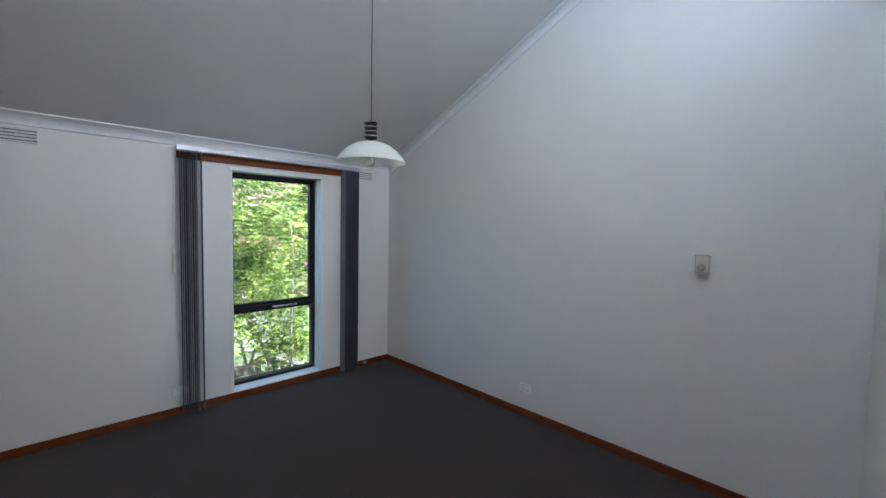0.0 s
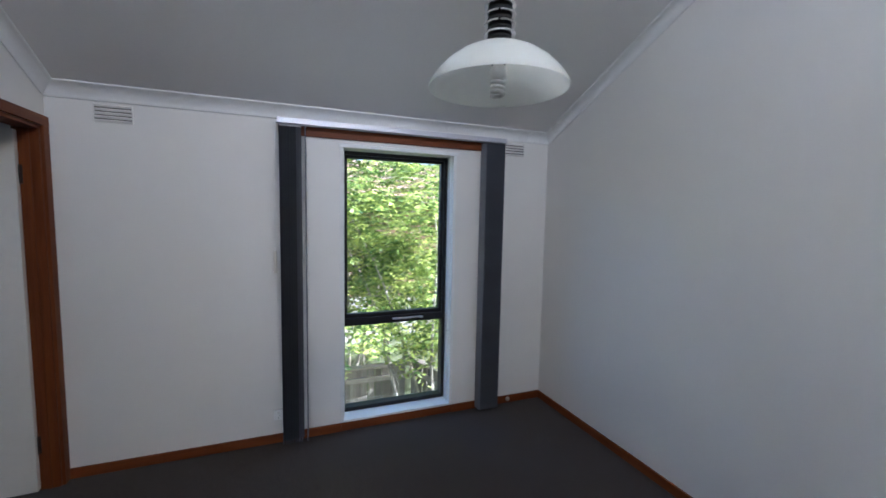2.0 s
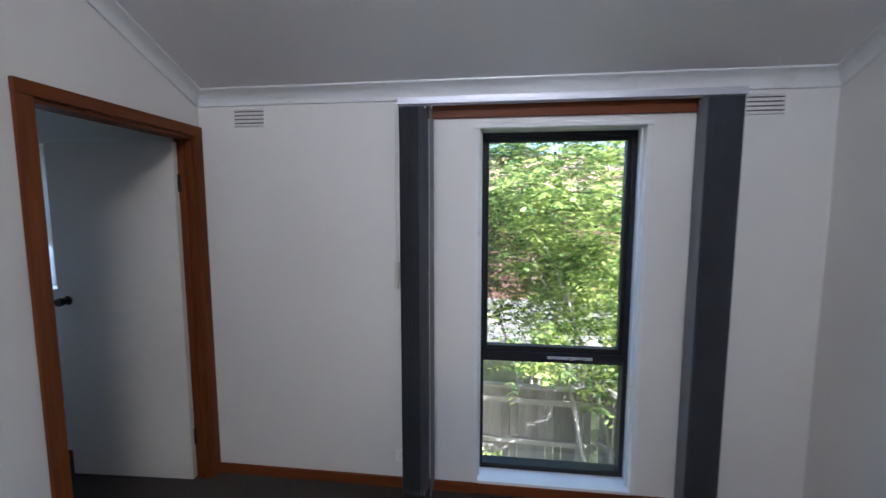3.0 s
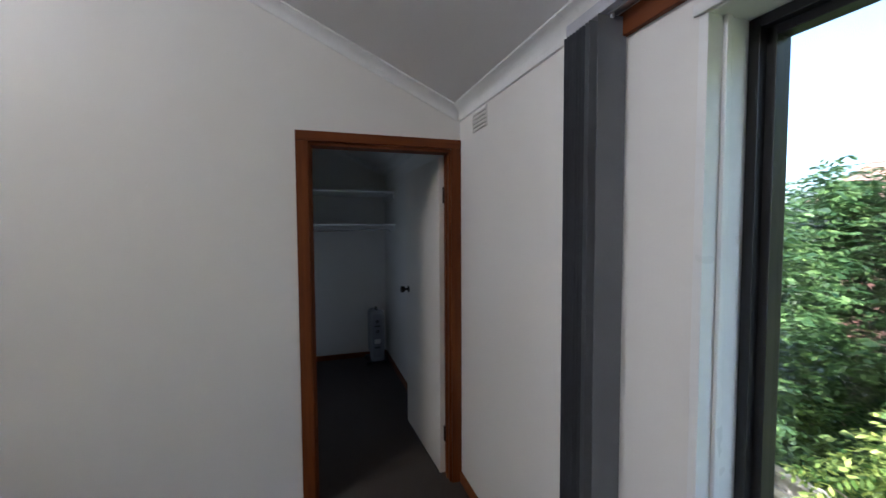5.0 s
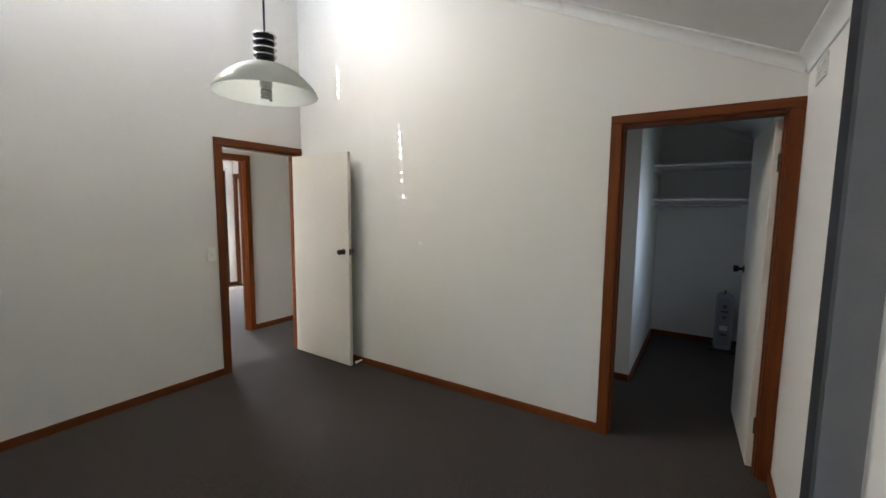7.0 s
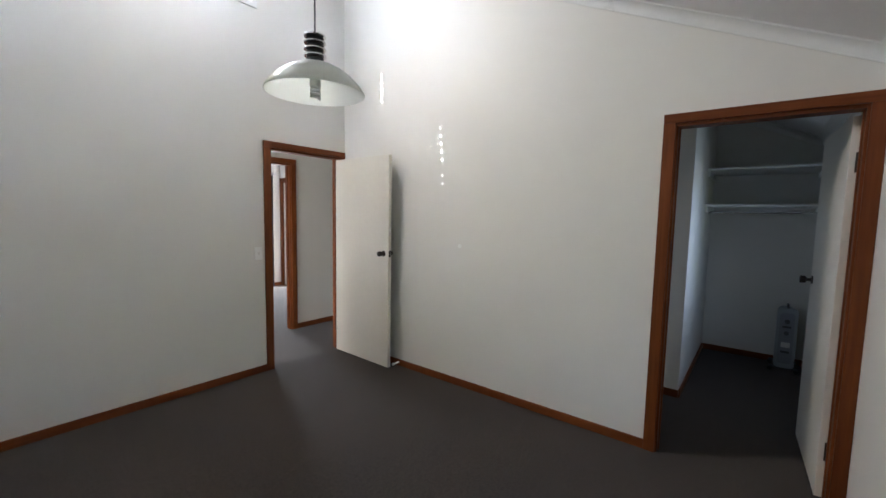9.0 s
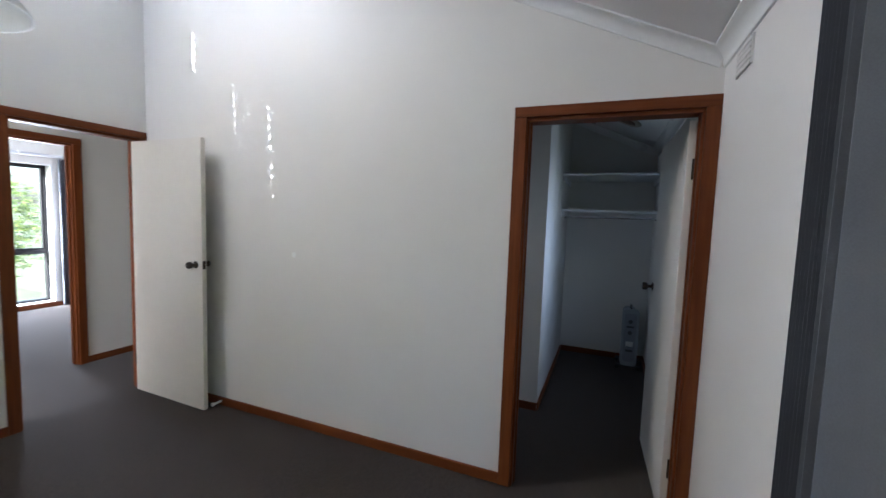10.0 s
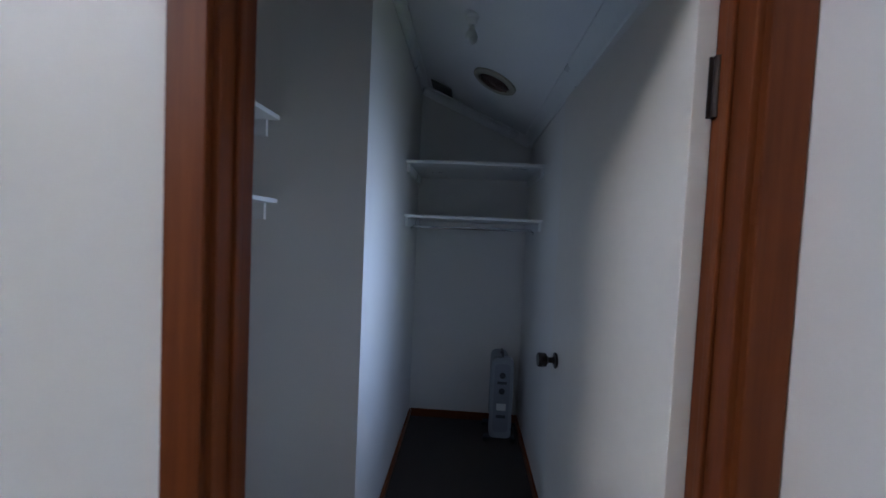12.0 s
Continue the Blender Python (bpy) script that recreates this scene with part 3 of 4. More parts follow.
tall_window("window_1", WX0, WX1, WZ0, WZ1, YW, 1, 0.782, "tall dark-framed awning window in a white reveal")
tall_window("window_2", FX0, FX1, FZ0, FZ1, YF, -1, 0.80, "tall dark-framed window of the room across the hall", handle=False, trim=False)
tall_window("window_3", KX0, KX1, KZ0, KZ1, YW, 1, 1.55, "small dark-framed window in the robe", handle=False, trim=False)

# high window: white frame, panes and a closed venetian blind
cw = thing("window_4", ((CX0 + CX1) / 2, YB, CZ0), "high white-framed window under the raked ceiling", "window", kind="structure")
ci = cw.matrix_world.inverted()


def cput(nm, mat, b, bev=0.002):
    bm = bmesh.new()
    add_box(bm, *b, bev)
    bm.transform(ci)
    return part(nm, bm, mat, cw)


for b in ((CX0 - 0.038, CX0 + 0.004, YB, YB + 0.014, CZ0 - 0.038, CZ1 + 0.038), (CX1 - 0.004, CX1 + 0.038, YB, YB + 0.014, CZ0 - 0.038, CZ1 + 0.038),
          (CX0 + 0.004, CX1 - 0.004, YB, YB + 0.014, CZ0 - 0.038, CZ0 + 0.004), (CX0 + 0.004, CX1 - 0.004, YB, YB + 0.014, CZ1 - 0.004, CZ1 + 0.038)):
    cput("architrave", GLOSS_WHITE, b)
CM = (CX0 + CX1) / 2
for b in ((CX0, CX0 + 0.022, YB - 0.09, YB - 0.05, CZ0, CZ1), (CX1 - 0.03, CX1, YB - 0.09, YB - 0.05, CZ0, CZ1), (CX0 + 0.022, CX1 - 0.03, YB - 0.09, YB - 0.05, CZ0, CZ0 + 0.03),
          (CX0 + 0.022, CX1 - 0.03, YB - 0.09, YB - 0.05, CZ1 - 0.03, CZ1)):
    cput("window_frame", GLOSS_WHITE, b)
p = cput("pane", GLASS, (CX0 + 0.020, CX1 - 0.028, YB - 0.072, YB - 0.068, CZ0 + 0.028, CZ1 - 0.028), 0)
p.visible_shadow = False

blind = thing("venetian_blind", (CM, YB - 0.004, CZ1), "white venetian blind closed over the high window", "blind")
BX0, BX1 = CX0 + 0.040, CX1 - 0.036
CORDS = (CX0 + 0.085, CX0 + 0.745, CX0 + 1.390)
PITCH = 0.0615


def blind_slat(i):
    """one slat with its cord slots, sized and skipped to shape the sun dots on the wall; the lower slats stop short of
    the frame for a sun strip
    """
    slots = [(CORDS[1] + 0.0095 * i, 0.0065, 0.0065)] if i >= 0 else []
    if 0 <= i < 5:
        slots.insert(0, (CORDS[0] + 0.0095 * i, 0.0065, 0.0065))
    if i not in (-1, 5, 8):
        slots.append((CORDS[2] + 0.0095 * i, 0.011 if i < 5 else 0.009, 0.0095 if i < 8 else 0.008))
    x0 = CX0 + 0.022 if i < 6 else CX0 + 0.066 + 0.006 * (i % 3)
    us = [(x0, 0)] + [e for x, w, h in slots for e in ((x - w, h), (x + w, 0))] + [(BX1, 0)]
    bm = bmesh.new()
    for (a, h), (b, _) in zip(us, us[1:]):
        for v0, v1 in (((-0.027, -h), (h, 0.027)) if h else ((-0.027, 0.027),)):
            add_box(bm, a - CM, b - CM, v0, v1, -0.0009, 0.0009)
    return finish(bm, "slat", BLIND_WHITE)


for i in range(-1, 11):
    ob = new("slat", blind_slat(i))
    ob.parent = blind
    ob.matrix_local = Matrix.Translation((0, 0, -0.140 - PITCH * i)) @ Matrix.Rotation(math.atan2(0.8, 0.6), 4, 'X')
bm = bmesh.new()
add_box(bm, BX0 - CM, BX1 - CM, -0.022, 0.022, -0.024, 0.0, 0.003)
part("head_rail", bm, PLASTIC, blind)
bm = bmesh.new()
add_box(bm, BX0 - CM, BX1 - CM, -0.016, 0.016, -0.776, -0.764, 0.003)
part("bottom_rail", bm, PLASTIC, blind)
for hx in CORDS:
    bm = bmesh.new()
    add_tube(bm, [(hx - CM + 0.06, 0.021, -0.02), (hx - CM + 0.06, 0.021, -0.764)], 0.0012, 6)
    part("ladder_cord", bm, PLASTIC, blind)

# ---------------------------------------------------------------- bedroom: vertical blind at the window
def slat_mesh_v(name, material, drop):
    """one fabric vane, 89 mm wide, slightly bowed, with a weighted hem"""
    bm = bmesh.new()
    cols, half = 6, 0.0445
    for z0, z1, t in ((-drop, -drop + 0.035, 0.0016), (-drop + 0.035, 0.0, 0.0007)):
        front, back = [], []
        for i in range(cols + 1):
            u = -half + 2 * half * i / cols
            bow = 0.004 * (1 - (u / half) ** 2)
            front.append([bm.verts.new((u, bow + t, z)) for z in (z0, z1)])
            back.append([bm.verts.new((u, bow - t, z)) for z in (z0, z1)])
        faces = []
        for i in range(cols):
            faces.append(bm.faces.new((front[i][0], front[i + 1][0], front[i + 1][1], front[i][1])))
            faces.append(bm.faces.new((back[i][0], back[i][1], back[i + 1][1], back[i + 1][0])))
            for k in (0, 1):
                faces.append(bm.faces.new((front[i][k], front[i + 1][k], back[i + 1][k], back[i][k])))
        for i in (0, cols):
            faces.append(bm.faces.new((front[i][0], front[i][1], back[i][1], back[i][0])))
        bmesh.ops.recalc_face_normals(bm, faces=faces)
    return finish(bm, name, material, True)


def vertical_blind(name, x0, x1, y_track, top, vanes, label, group, wand_x=None):
    """vanes: (x, turn in degrees, y shift, pale: 1 for the window-lit tone)"""
    root = thing(name, ((x0 + x1) / 2, y_track, top), label, "blind", group)
    cx = (x0 + x1) / 2
    bm = bmesh.new()
    add_box(bm, x0 - cx, x1 - cx, -0.028, 0.028, -0.036, 0.0, 0.002)
    add_box(bm, x0 - cx + 0.01, x1 - cx - 0.01, -0.006, 0.006, -0.041, -0.035)
    part("track", bm, SILVER, root, "silver aluminium headrail")
    for bx in (x0 + 0.04, (x0 + x1) / 2, x1 - 0.04):
        bm = bmesh.new()
        add_box(bm, bx - cx - 0.012, bx - cx + 0.012, -0.030, 0.062, -0.002, 0.004, 0.001)
        add_box(bm, bx - cx - 0.012, bx - cx + 0.012, 0.056, 0.062, -0.045, 0.0, 0.001)
        part("bracket", bm, PLASTIC, root)
    drop = top - 0.045 - 0.018
    meshes = [slat_mesh_v("vane", FABRIC, drop), slat_mesh_v("vane", FABRIC_LIT, drop)]
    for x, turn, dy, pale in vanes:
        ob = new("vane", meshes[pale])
        ob.parent = root
        ob.matrix_local = Matrix.Translation((x - cx, dy, -0.045)) @ Matrix.Rotation(radians(turn), 4, 'Z')
        bm = bmesh.new()
        add_box(bm, x - cx - 0.004, x - cx + 0.004, dy - 0.004, dy + 0.004, -0.052, -0.036)
        part("carrier", bm, PLASTIC, root)
    if wand_x is not None:
        bm = bmesh.new()
        for k in (-0.004, 0.004):
            add_tube(bm, [(wand_x - cx, k - 0.006, -0.03), (wand_x - cx - 0.008, k, -0.5), (wand_x - cx - 0.008, k, -0.89)], 0.0016, 6)
        cord = part("pull_cord", bm, PLASTIC, root)
        bm = bmesh.new()
        add_box(bm, wand_x - cx - 0.018, wand_x - cx + 0.002, -0.008, 0.008, -1.02, -0.87, 0.004)
        part("cord_weight", bm, PLATE_AGED, cord)
    return root


# end vanes take the lit tone, as if the window shone on them
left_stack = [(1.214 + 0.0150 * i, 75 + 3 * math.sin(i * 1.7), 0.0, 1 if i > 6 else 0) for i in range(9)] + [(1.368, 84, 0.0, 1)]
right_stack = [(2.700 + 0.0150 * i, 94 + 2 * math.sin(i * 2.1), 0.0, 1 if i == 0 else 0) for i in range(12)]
vertical_blind("vertical_blind", 1.190, 2.888, 4.148, 2.224, left_stack + right_stack,
               "slate grey fabric vertical blind drawn aside to both ends", "", 1.178)

# stained timber head board above the window
board = thing("head_board", ((1.20 + 2.88) / 2, YW - 0.009, 2.158), "red-brown stained timber board above the window", "trim")
bm = bmesh.new()
add_box(bm, -0.84, 0.84, -0.009, 0.009, -0.033, 0.033, 0.003)
part("board", bm, TIMBER_X, board)


# ---------------------------------------------------------------- bedroom: pendant lamp
LX, LY = 1.786, 2.290
pend = thing("pendant_lamp", (LX, LY, zc(LY)), "white frosted glass dome pendant on a black cord", "pendant lamp")
hang = zc(LY)


def lamp_z(z):
    return z - hang


bm = bmesh.new()
add_lathe(bm, [(0.0, 0.012), (0.045, 0.0), (0.05, -0.012), (0.045, -0.03), (0.02, -0.042), (0.0, -0.043)], 28, Matrix.Rotation(0, 4, 'X'))
part("canopy", bm, PLASTIC, pend, "", True)
bm = bmesh.new()
add_tube(bm, [(0, 0, -0.03), (0, 0, lamp_z(2.7)), (0, 0, lamp_z(2.20))], 0.0035, 8)
part("cord", bm, BLACK, pend, "", True)
for k in range(4):
    zc_ = lamp_z(2.200 - 0.0255 * k)
    bm = bmesh.new()
    add_lathe(bm, [(0.006, 0.006), (0.034, 0.006), (0.043, 0.002), (0.045, -0.001), (0.043, -0.004), (0.034, -0.005), (0.006, -0.005)], 32, Matrix.Translation((0, 0, zc_)))
    part("chrome_disc", bm, CHROME, pend, "chrome disc of the lamp stem", True)
    bm = bmesh.new()
    add_lathe(bm, [(0.006, -0.004), (0.021, -0.005), (0.034, -0.009), (0.034, -0.014), (0.021, -0.018), (0.006, -0.020)], 32, Matrix.Translation((0, 0, zc_)))
    part("black_ring", bm, BLACK, pend, "", True)
bm = bmesh.new()
add_lathe(bm, [(0.0, lamp_z(2.112)), (0.014, lamp_z(2.110)), (0.016, lamp_z(2.098)), (0.026, lamp_z(2.088)), (0.022, lamp_z(2.076)), (0.020, lamp_z(2.035)), (0.0, lamp_z(2.034))], 24)
part("lamp_holder", bm, BLACK, pend, "", True)
outer = [(0.020, 2.092), (0.048, 2.090), (0.082, 2.081), (0.116, 2.064), (0.149, 2.040), (0.175, 2.013), (0.191, 1.990), (0.197, 1.979)]
inner = [(r - 0.003, z - 0.005) for r, z in reversed(outer)]
bm = bmesh.new()
add_lathe(bm, [(r, lamp_z(z)) for r, z in outer] + [(0.1975, lamp_z(1.974))] + [(r, lamp_z(z)) for r, z in inner], 64, closed=True)
part("shade", bm, SHADE_GLASS, pend, "frosted white glass dome with a clear rim", True)
bm = bmesh.new()
add_lathe(bm, [(0.0, lamp_z(2.036)), (0.021, lamp_z(2.036)), (0.023, lamp_z(2.024)), (0.023, lamp_z(2.004)), (0.018, lamp_z(1.998)), (0.0, lamp_z(1.997))], 24)
base = part("bulb_base", bm, PLASTIC, pend, "", True)
bm = bmesh.new()
add_tube(bm, [(0.017 * math.cos(a), 0.017 * math.sin(a), lamp_z(2.000 - 0.045 * a / (7 * math.pi))) for a in [i * math.pi / 8 for i in range(57)]], 0.0055, 8)
part("spiral_tube", bm, BULB, base, "white spiral fluorescent tube", True)


# ---------------------------------------------------------------- bedroom: wall fittings
def wall_vent(at, w, h, group):
    root = thing("wall_vent", at, "white louvred wall vent below the cornice", "vent", group)
    # dark sheet behind the louvres paints the shade in the slots
    bm = bmesh.new()
    add_box(bm, -w / 2, w / 2, -0.003, 0.001, -h / 2, h / 2)
    part("slot_shade", bm, VENT_DARK, root)
    k, step = 5, h / 4.45
    for i in range(k):
        z = -h / 2 + step * i + step * 0.225
        bm = bmesh.new()
        add_prism(bm, 'x', -w / 2, w / 2, [(-0.002, z - step * 0.30), (-0.009, z - step * 0.28), (-0.012, z + step * 0.26), (-0.010, z + step * 0.34), (-0.002, z + step * 0.34)])
        part("louvre", bm, PAINT, root)
    for x in (-w / 2 - 0.006, w / 2):
        bm = bmesh.new()
        add_box(bm, x, x + 0.006, -0.008, 0.0, -h / 2 - 0.006, h / 2 + 0.006, 0.001)
        part("vent_edge", bm, PAINT, root)
    return root


wall_vent((0.314, YW, 2.160), 0.178, 0.094, "wall vents")
wall_vent((3.008, YW, 2.156), 0.170, 0.094, "wall vents")


def power_point(m, label):
    """double socket plate; local -y faces the room"""
    root = thing("power_point", m, label, "power point", "power points")
    bm = bmesh.new()
    add_box(bm, -0.0575, 0.0575, -0.014, 0.001, -0.036, 0.036, 0.004)
    part("plate", bm, PLATE, root)
    for x in (-0.032, 0.018):
        bm = bmesh.new()
        for dx, tilt in ((0.0, 0.5), (0.014, -0.5)):
            bm2 = bmesh.new()
            add_box(bm2, -0.001, 0.001, -0.0150, -0.0135, -0.004, 0.004)
            bm2.transform(Matrix.Translation((x + dx, 0, -0.006)) @ Matrix.Rotation(tilt, 4, 'Y'))
            me = bpy.data.meshes.new("tmp")
            bm2.to_mesh(me)
            bm2.free()
            bm.from_mesh(me)
            bpy.data.meshes.remove(me)
        add_box(bm, x + 0.006, x + 0.008, -0.0150, -0.0135, -0.022, -0.014)
        part("socket_slots", bm, BLACK, root)
        bm = bmesh.new()
        add_box(bm, x - 0.002, x + 0.016, -0.0185, -0.0135, 0.012, 0.024, 0.002)
        part("rocker", bm, PLASTIC, root)
    return root


power_point(Matrix.Translation((XR, 2.216, 0.247)) @ Matrix.Rotation(-math.pi / 2, 4, 'Z'), "white double power point low on the wall")
power_point(Matrix.Translation((1.200, YW, 0.200)), "white power point behind the stacked blind")

st = thing("thermostat", Matrix.Translation((XR, 0.959, 1.413)) @ Matrix.Rotation(-math.pi / 2, 4, 'Z'), "beige wall thermostat box with a round dial", "thermostat")
bm = bmesh.new()
add_box(bm, -0.041, 0.041, -0.034, 0.001, -0.057, 0.057, 0.004)
part("body", bm, BEIGE, st)
bm = bmesh.new()
add_box(bm, -0.034, 0.034, -0.0355, -0.033, -0.048, 0.050, 0.001)
part("face_plate", bm, surface("pale_face_plate", (0.60, 0.57, 0.48), 0.4, vary=0.04), st)
bm = bmesh.new()
add_lathe(bm, [(0.0, 0.0), (0.024, 0.0), (0.024, 0.004), (0.021, 0.010), (0.018, 0.011), (0.0, 0.011)], 28, Matrix.Translation((-0.002, -0.0355, -0.022)) @ Matrix.Rotation(math.pi / 2, 4, 'X'))
dial = part("dial", bm, surface("grey_brown_dial", (0.25, 0.23, 0.19), 0.4, vary=0.08), st, "", True)
bm = bmesh.new()
add_lathe(bm, [(0.0, 0.0), (0.015, 0.0), (0.015, 0.002), (0.0, 0.002)], 24, Matrix.Translation((-0.002, -0.0465, -0.022)) @ Matrix.Rotation(math.pi / 2, 4, 'X'))
part("dial_cap", bm, BEIGE, dial, "", True)

sw = thing("light_switch", (0.968, YB, 1.104), "white light switch plate beside the doorway", "light switch")
bm = bmesh.new()
add_box(bm, -0.036, 0.036, -0.001, 0.012, -0.0575, 0.0575, 0.004)
part("plate", bm, PLATE, sw)
bm = bmesh.new()
add_box(bm, -0.008, 0.008, 0.011, 0.017, -0.012, 0.012, 0.002)
part("rocker", bm, PLASTIC, sw)

bm = bmesh.new()
add_box(bm, 0.0, 0.003, -0.004, 0.004, -0.007, 0.007, 0.001)
add_tube(bm, [(0.003, 0, -0.002), (0.009, 0, -0.006), (0.010, 0, 0.000)], 0.0013, 6)
bm.transform(Matrix.Translation((0.0, 2.576, 1.799)))
solid("picture_hook", bm, PLASTIC, "small white picture hook on the wall", "hook")
bm = bmesh.new()
add_lathe(bm, [(0.0, 0.0025), (0.013, 0.002), (0.020, 0.0)], 9, Matrix.Translation((0.0, 1.755, 1.219)) @ Matrix.Rotation(math.pi / 2, 4, 'Y'))
solid("filler_patch", bm, PLATE, "small white filler patch on the wall", "wall patch")
bm = bmesh.new()
add_box(bm, -0.014, 0.014, -0.026, 0.0, -0.014, 0.014, 0.004)
bm.transform(Matrix.Translation((3.006, YW - 0.014, 0.040)))
solid("cable_outlet", bm, BEIGE, "small cream cable outlet on the skirting", "outlet")

# ---------------------------------------------------------------- robe: shelves, rail, heater, ceiling fittings
def shelf(name, x0, x1, y0, y1, z, label, group, cleats):
    root = thing(name, ((x0 + x1) / 2, (y0 + y1) / 2, z), label, "shelf", group)
    inv = root.matrix_world.inverted()
    bm = bmesh.new()
    add_box(bm, x0, x1, y0, y1, z - 0.018, z, 0.002)
    bm.transform(inv)
    part("board", bm, GLOSS_WHITE, root)
    for c in cleats:
        bm = bmesh.new()
        add_box(bm, *c, 0.002)
        bm.transform(inv)
        part("cleat", bm, GLOSS_WHITE, root)


for z in (1.984, 1.634):
    shelf("robe_shelf", -2.678, -1.985, 3.317, YW - 0.002, z, "white painted shelf across the robe end", "robe shelves",
          [(-2.678, -2.02, 3.317, 3.335, z - 0.075, z - 0.019), (-2.678, -2.02, YW - 0.020, YW - 0.002, z - 0.075, z - 0.019)])
for z in (1.970, 1.636):
    shelf("recess_shelf", -0.998, -0.102, 2.402, 2.952, z, "white painted shelf in the robe recess", "recess shelves",
          [(-0.998, -0.980, 2.402, 2.905, z - 0.085, z - 0.019), (-0.120, -0.102, 2.402, 2.905, z - 0.085, z - 0.019)])

rail = thing("hanging_rail", (-2.30, 3.76, 1.560), "chrome hanging rail below the shelves", "hanging rail")
bm = bmesh.new()
add_tube(bm, [(0, -0.425, 0), (0, 0.42, 0.006)], 0.0095, 12)
part("rail", bm, CHROME, rail, "", True)
for y, s in ((-0.425, 1), (0.42, -1)):
    bm = bmesh.new()
    add_lathe(bm, [(0.0, 0.0), (0.026, 0.0), (0.026, 0.004), (0.014, 0.008), (0.013, 0.018), (0.0, 0.018)], 20,
              Matrix.Translation((0, y - s * 0.016, 0.003)) @ Matrix.Rotation(-s * math.pi / 2, 4, 'X'))
    part("rail_socket", bm, CHROME, rail, "", True)

ht = thing("oil_heater", (-2.46, 4.03, 0.0), "grey oil column heater on the robe carpet", "heater")


def rounded_outline(w, h, r, z0, n=5):
    pts = []
    for cx, cz, a0 in ((w / 2 - r, z0 + r, -90), (w / 2 - r, z0 + h - r, 0), (-w / 2 + r, z0 + h - r, 90), (-w / 2 + r, z0 + r, 180)):
        for i in range(n + 1):
            a = radians(a0 + 90 * i / n)
            pts.append((cx + r * math.cos(a), cz + r * math.sin(a)))
    return pts


for i in range(6):
    bm = bmesh.new()
    x = -0.17 + 0.046 * i
    add_prism(bm, 'x', x, x + 0.014, rounded_outline(0.135, 0.54, 0.05, 0.075))
    add_prism(bm, 'x', x - 0.007, x + 0.021, rounded_outline(0.06, 0.50, 0.028, 0.095))
    part("fin", bm, HEATER, ht)
bm = bmesh.new()
add_prism(bm, 'x', 0.108, 0.165, rounded_outline(0.158, 0.585, 0.035, 0.055))
panel = part("control_housing", bm, HEATER, ht, "grey control housing with dials")
bm = bmesh.new()
add_prism(bm, 'x', 0.1655, 0.1685, rounded_outline(0.112, 0.50, 0.03, 0.10))
part("fascia", bm, surface("fascia_grey", (0.24, 0.26, 0.29), 0.45, vary=0.06), panel)
for z in (0.515, 0.400):
    bm = bmesh.new()
    add_lathe(bm, [(0.0, 0.0), (0.022, 0.0), (0.021, 0.008), (0.016, 0.014), (0.0, 0.014)], 20, Matrix.Translation((0.168, 0.0, z)) @ Matrix.Rotation(math.pi / 2, 4, 'Y'))
    part("dial", bm, HEATER_DARK, panel, "", True)
for z, h, m in ((0.462, 0.02, HEATER_DARK), (0.285, 0.05, PLASTIC), (0.215, 0.022, HEATER_DARK)):
    bm = bmesh.new()
    add_box(bm, 0.168, 0.174, -0.034, 0.034, z - h / 2, z + h / 2, 0.002)
    part("panel_detail", bm, m, panel)
bm = bmesh.new()
add_tube(bm, [(0.13, 0, 0.635), (0.10, 0, 0.668), (0.03, 0, 0.668), (0.0, 0, 0.63)], 0.009, 8)
part("handle", bm, HEATER_DARK, ht, "", True)
for x in (-0.12, 0.12):
    bm = bmesh.new()
    add_box(bm, x - 0.015, x + 0.015, -0.11, 0.11, 0.035, 0.055, 0.004)
    foot = part("foot_bar", bm, HEATER_DARK, ht)
    for y in (-0.1, 0.1):
        bm = bmesh.new()
        add_lathe(bm, [(0.0, -0.011), (0.02, -0.011), (0.022, -0.006), (0.022, 0.006), (0.02, 0.011), (0.0, 0.011)], 18, Matrix.Translation((x, y, 0.022)) @ Matrix.Rotation(math.pi / 2, 4, 'Y'))
        part("castor", bm, BLACK, foot, "", True)
bm = bmesh.new()
add_tube(bm, [(0.16, 0.07, 0.12), (0.19, 0.10, 0.16), (0.20, 0.115, 0.05), (0.16, 0.12, 0.008), (0.02, 0.12, 0.006), (-0.12, 0.13, 0.006)], 0.004, 8)
part("power_cord", bm, BLACK, ht, "", True)

RT = Matrix.Rotation(-math.atan(RAKE), 4, 'X')
fan = thing("exhaust_fan", Matrix.Translation((-1.875, 3.850, zc(3.850))) @ RT, "round white exhaust fan with a brown dusty grille", "exhaust fan")
bm = bmesh.new()
add_lathe(bm, [(0.098, 0.0), (0.140, 0.0), (0.138, -0.010), (0.122, -0.020), (0.104, -0.018), (0.098, -0.010)], 44, closed=True)
part("bezel", bm, BEIGE, fan, "", True)
bm = bmesh.new()
add_lathe(bm, [(0.0, -0.002), (0.100, -0.002)], 40)
part("dark_opening", bm, BLACK, fan)
for r in (0.030, 0.048, 0.066, 0.084):
    bm = bmesh.new()
    add_lathe(bm, [(r - 0.005, -0.010), (r + 0.005, -0.010), (r + 0.005, -0.016), (r - 0.005, -0.016)], 36, closed=True)
    part("grille_ring", bm, FAN_BROWN, fan, "", True)
bm = bmesh.new()
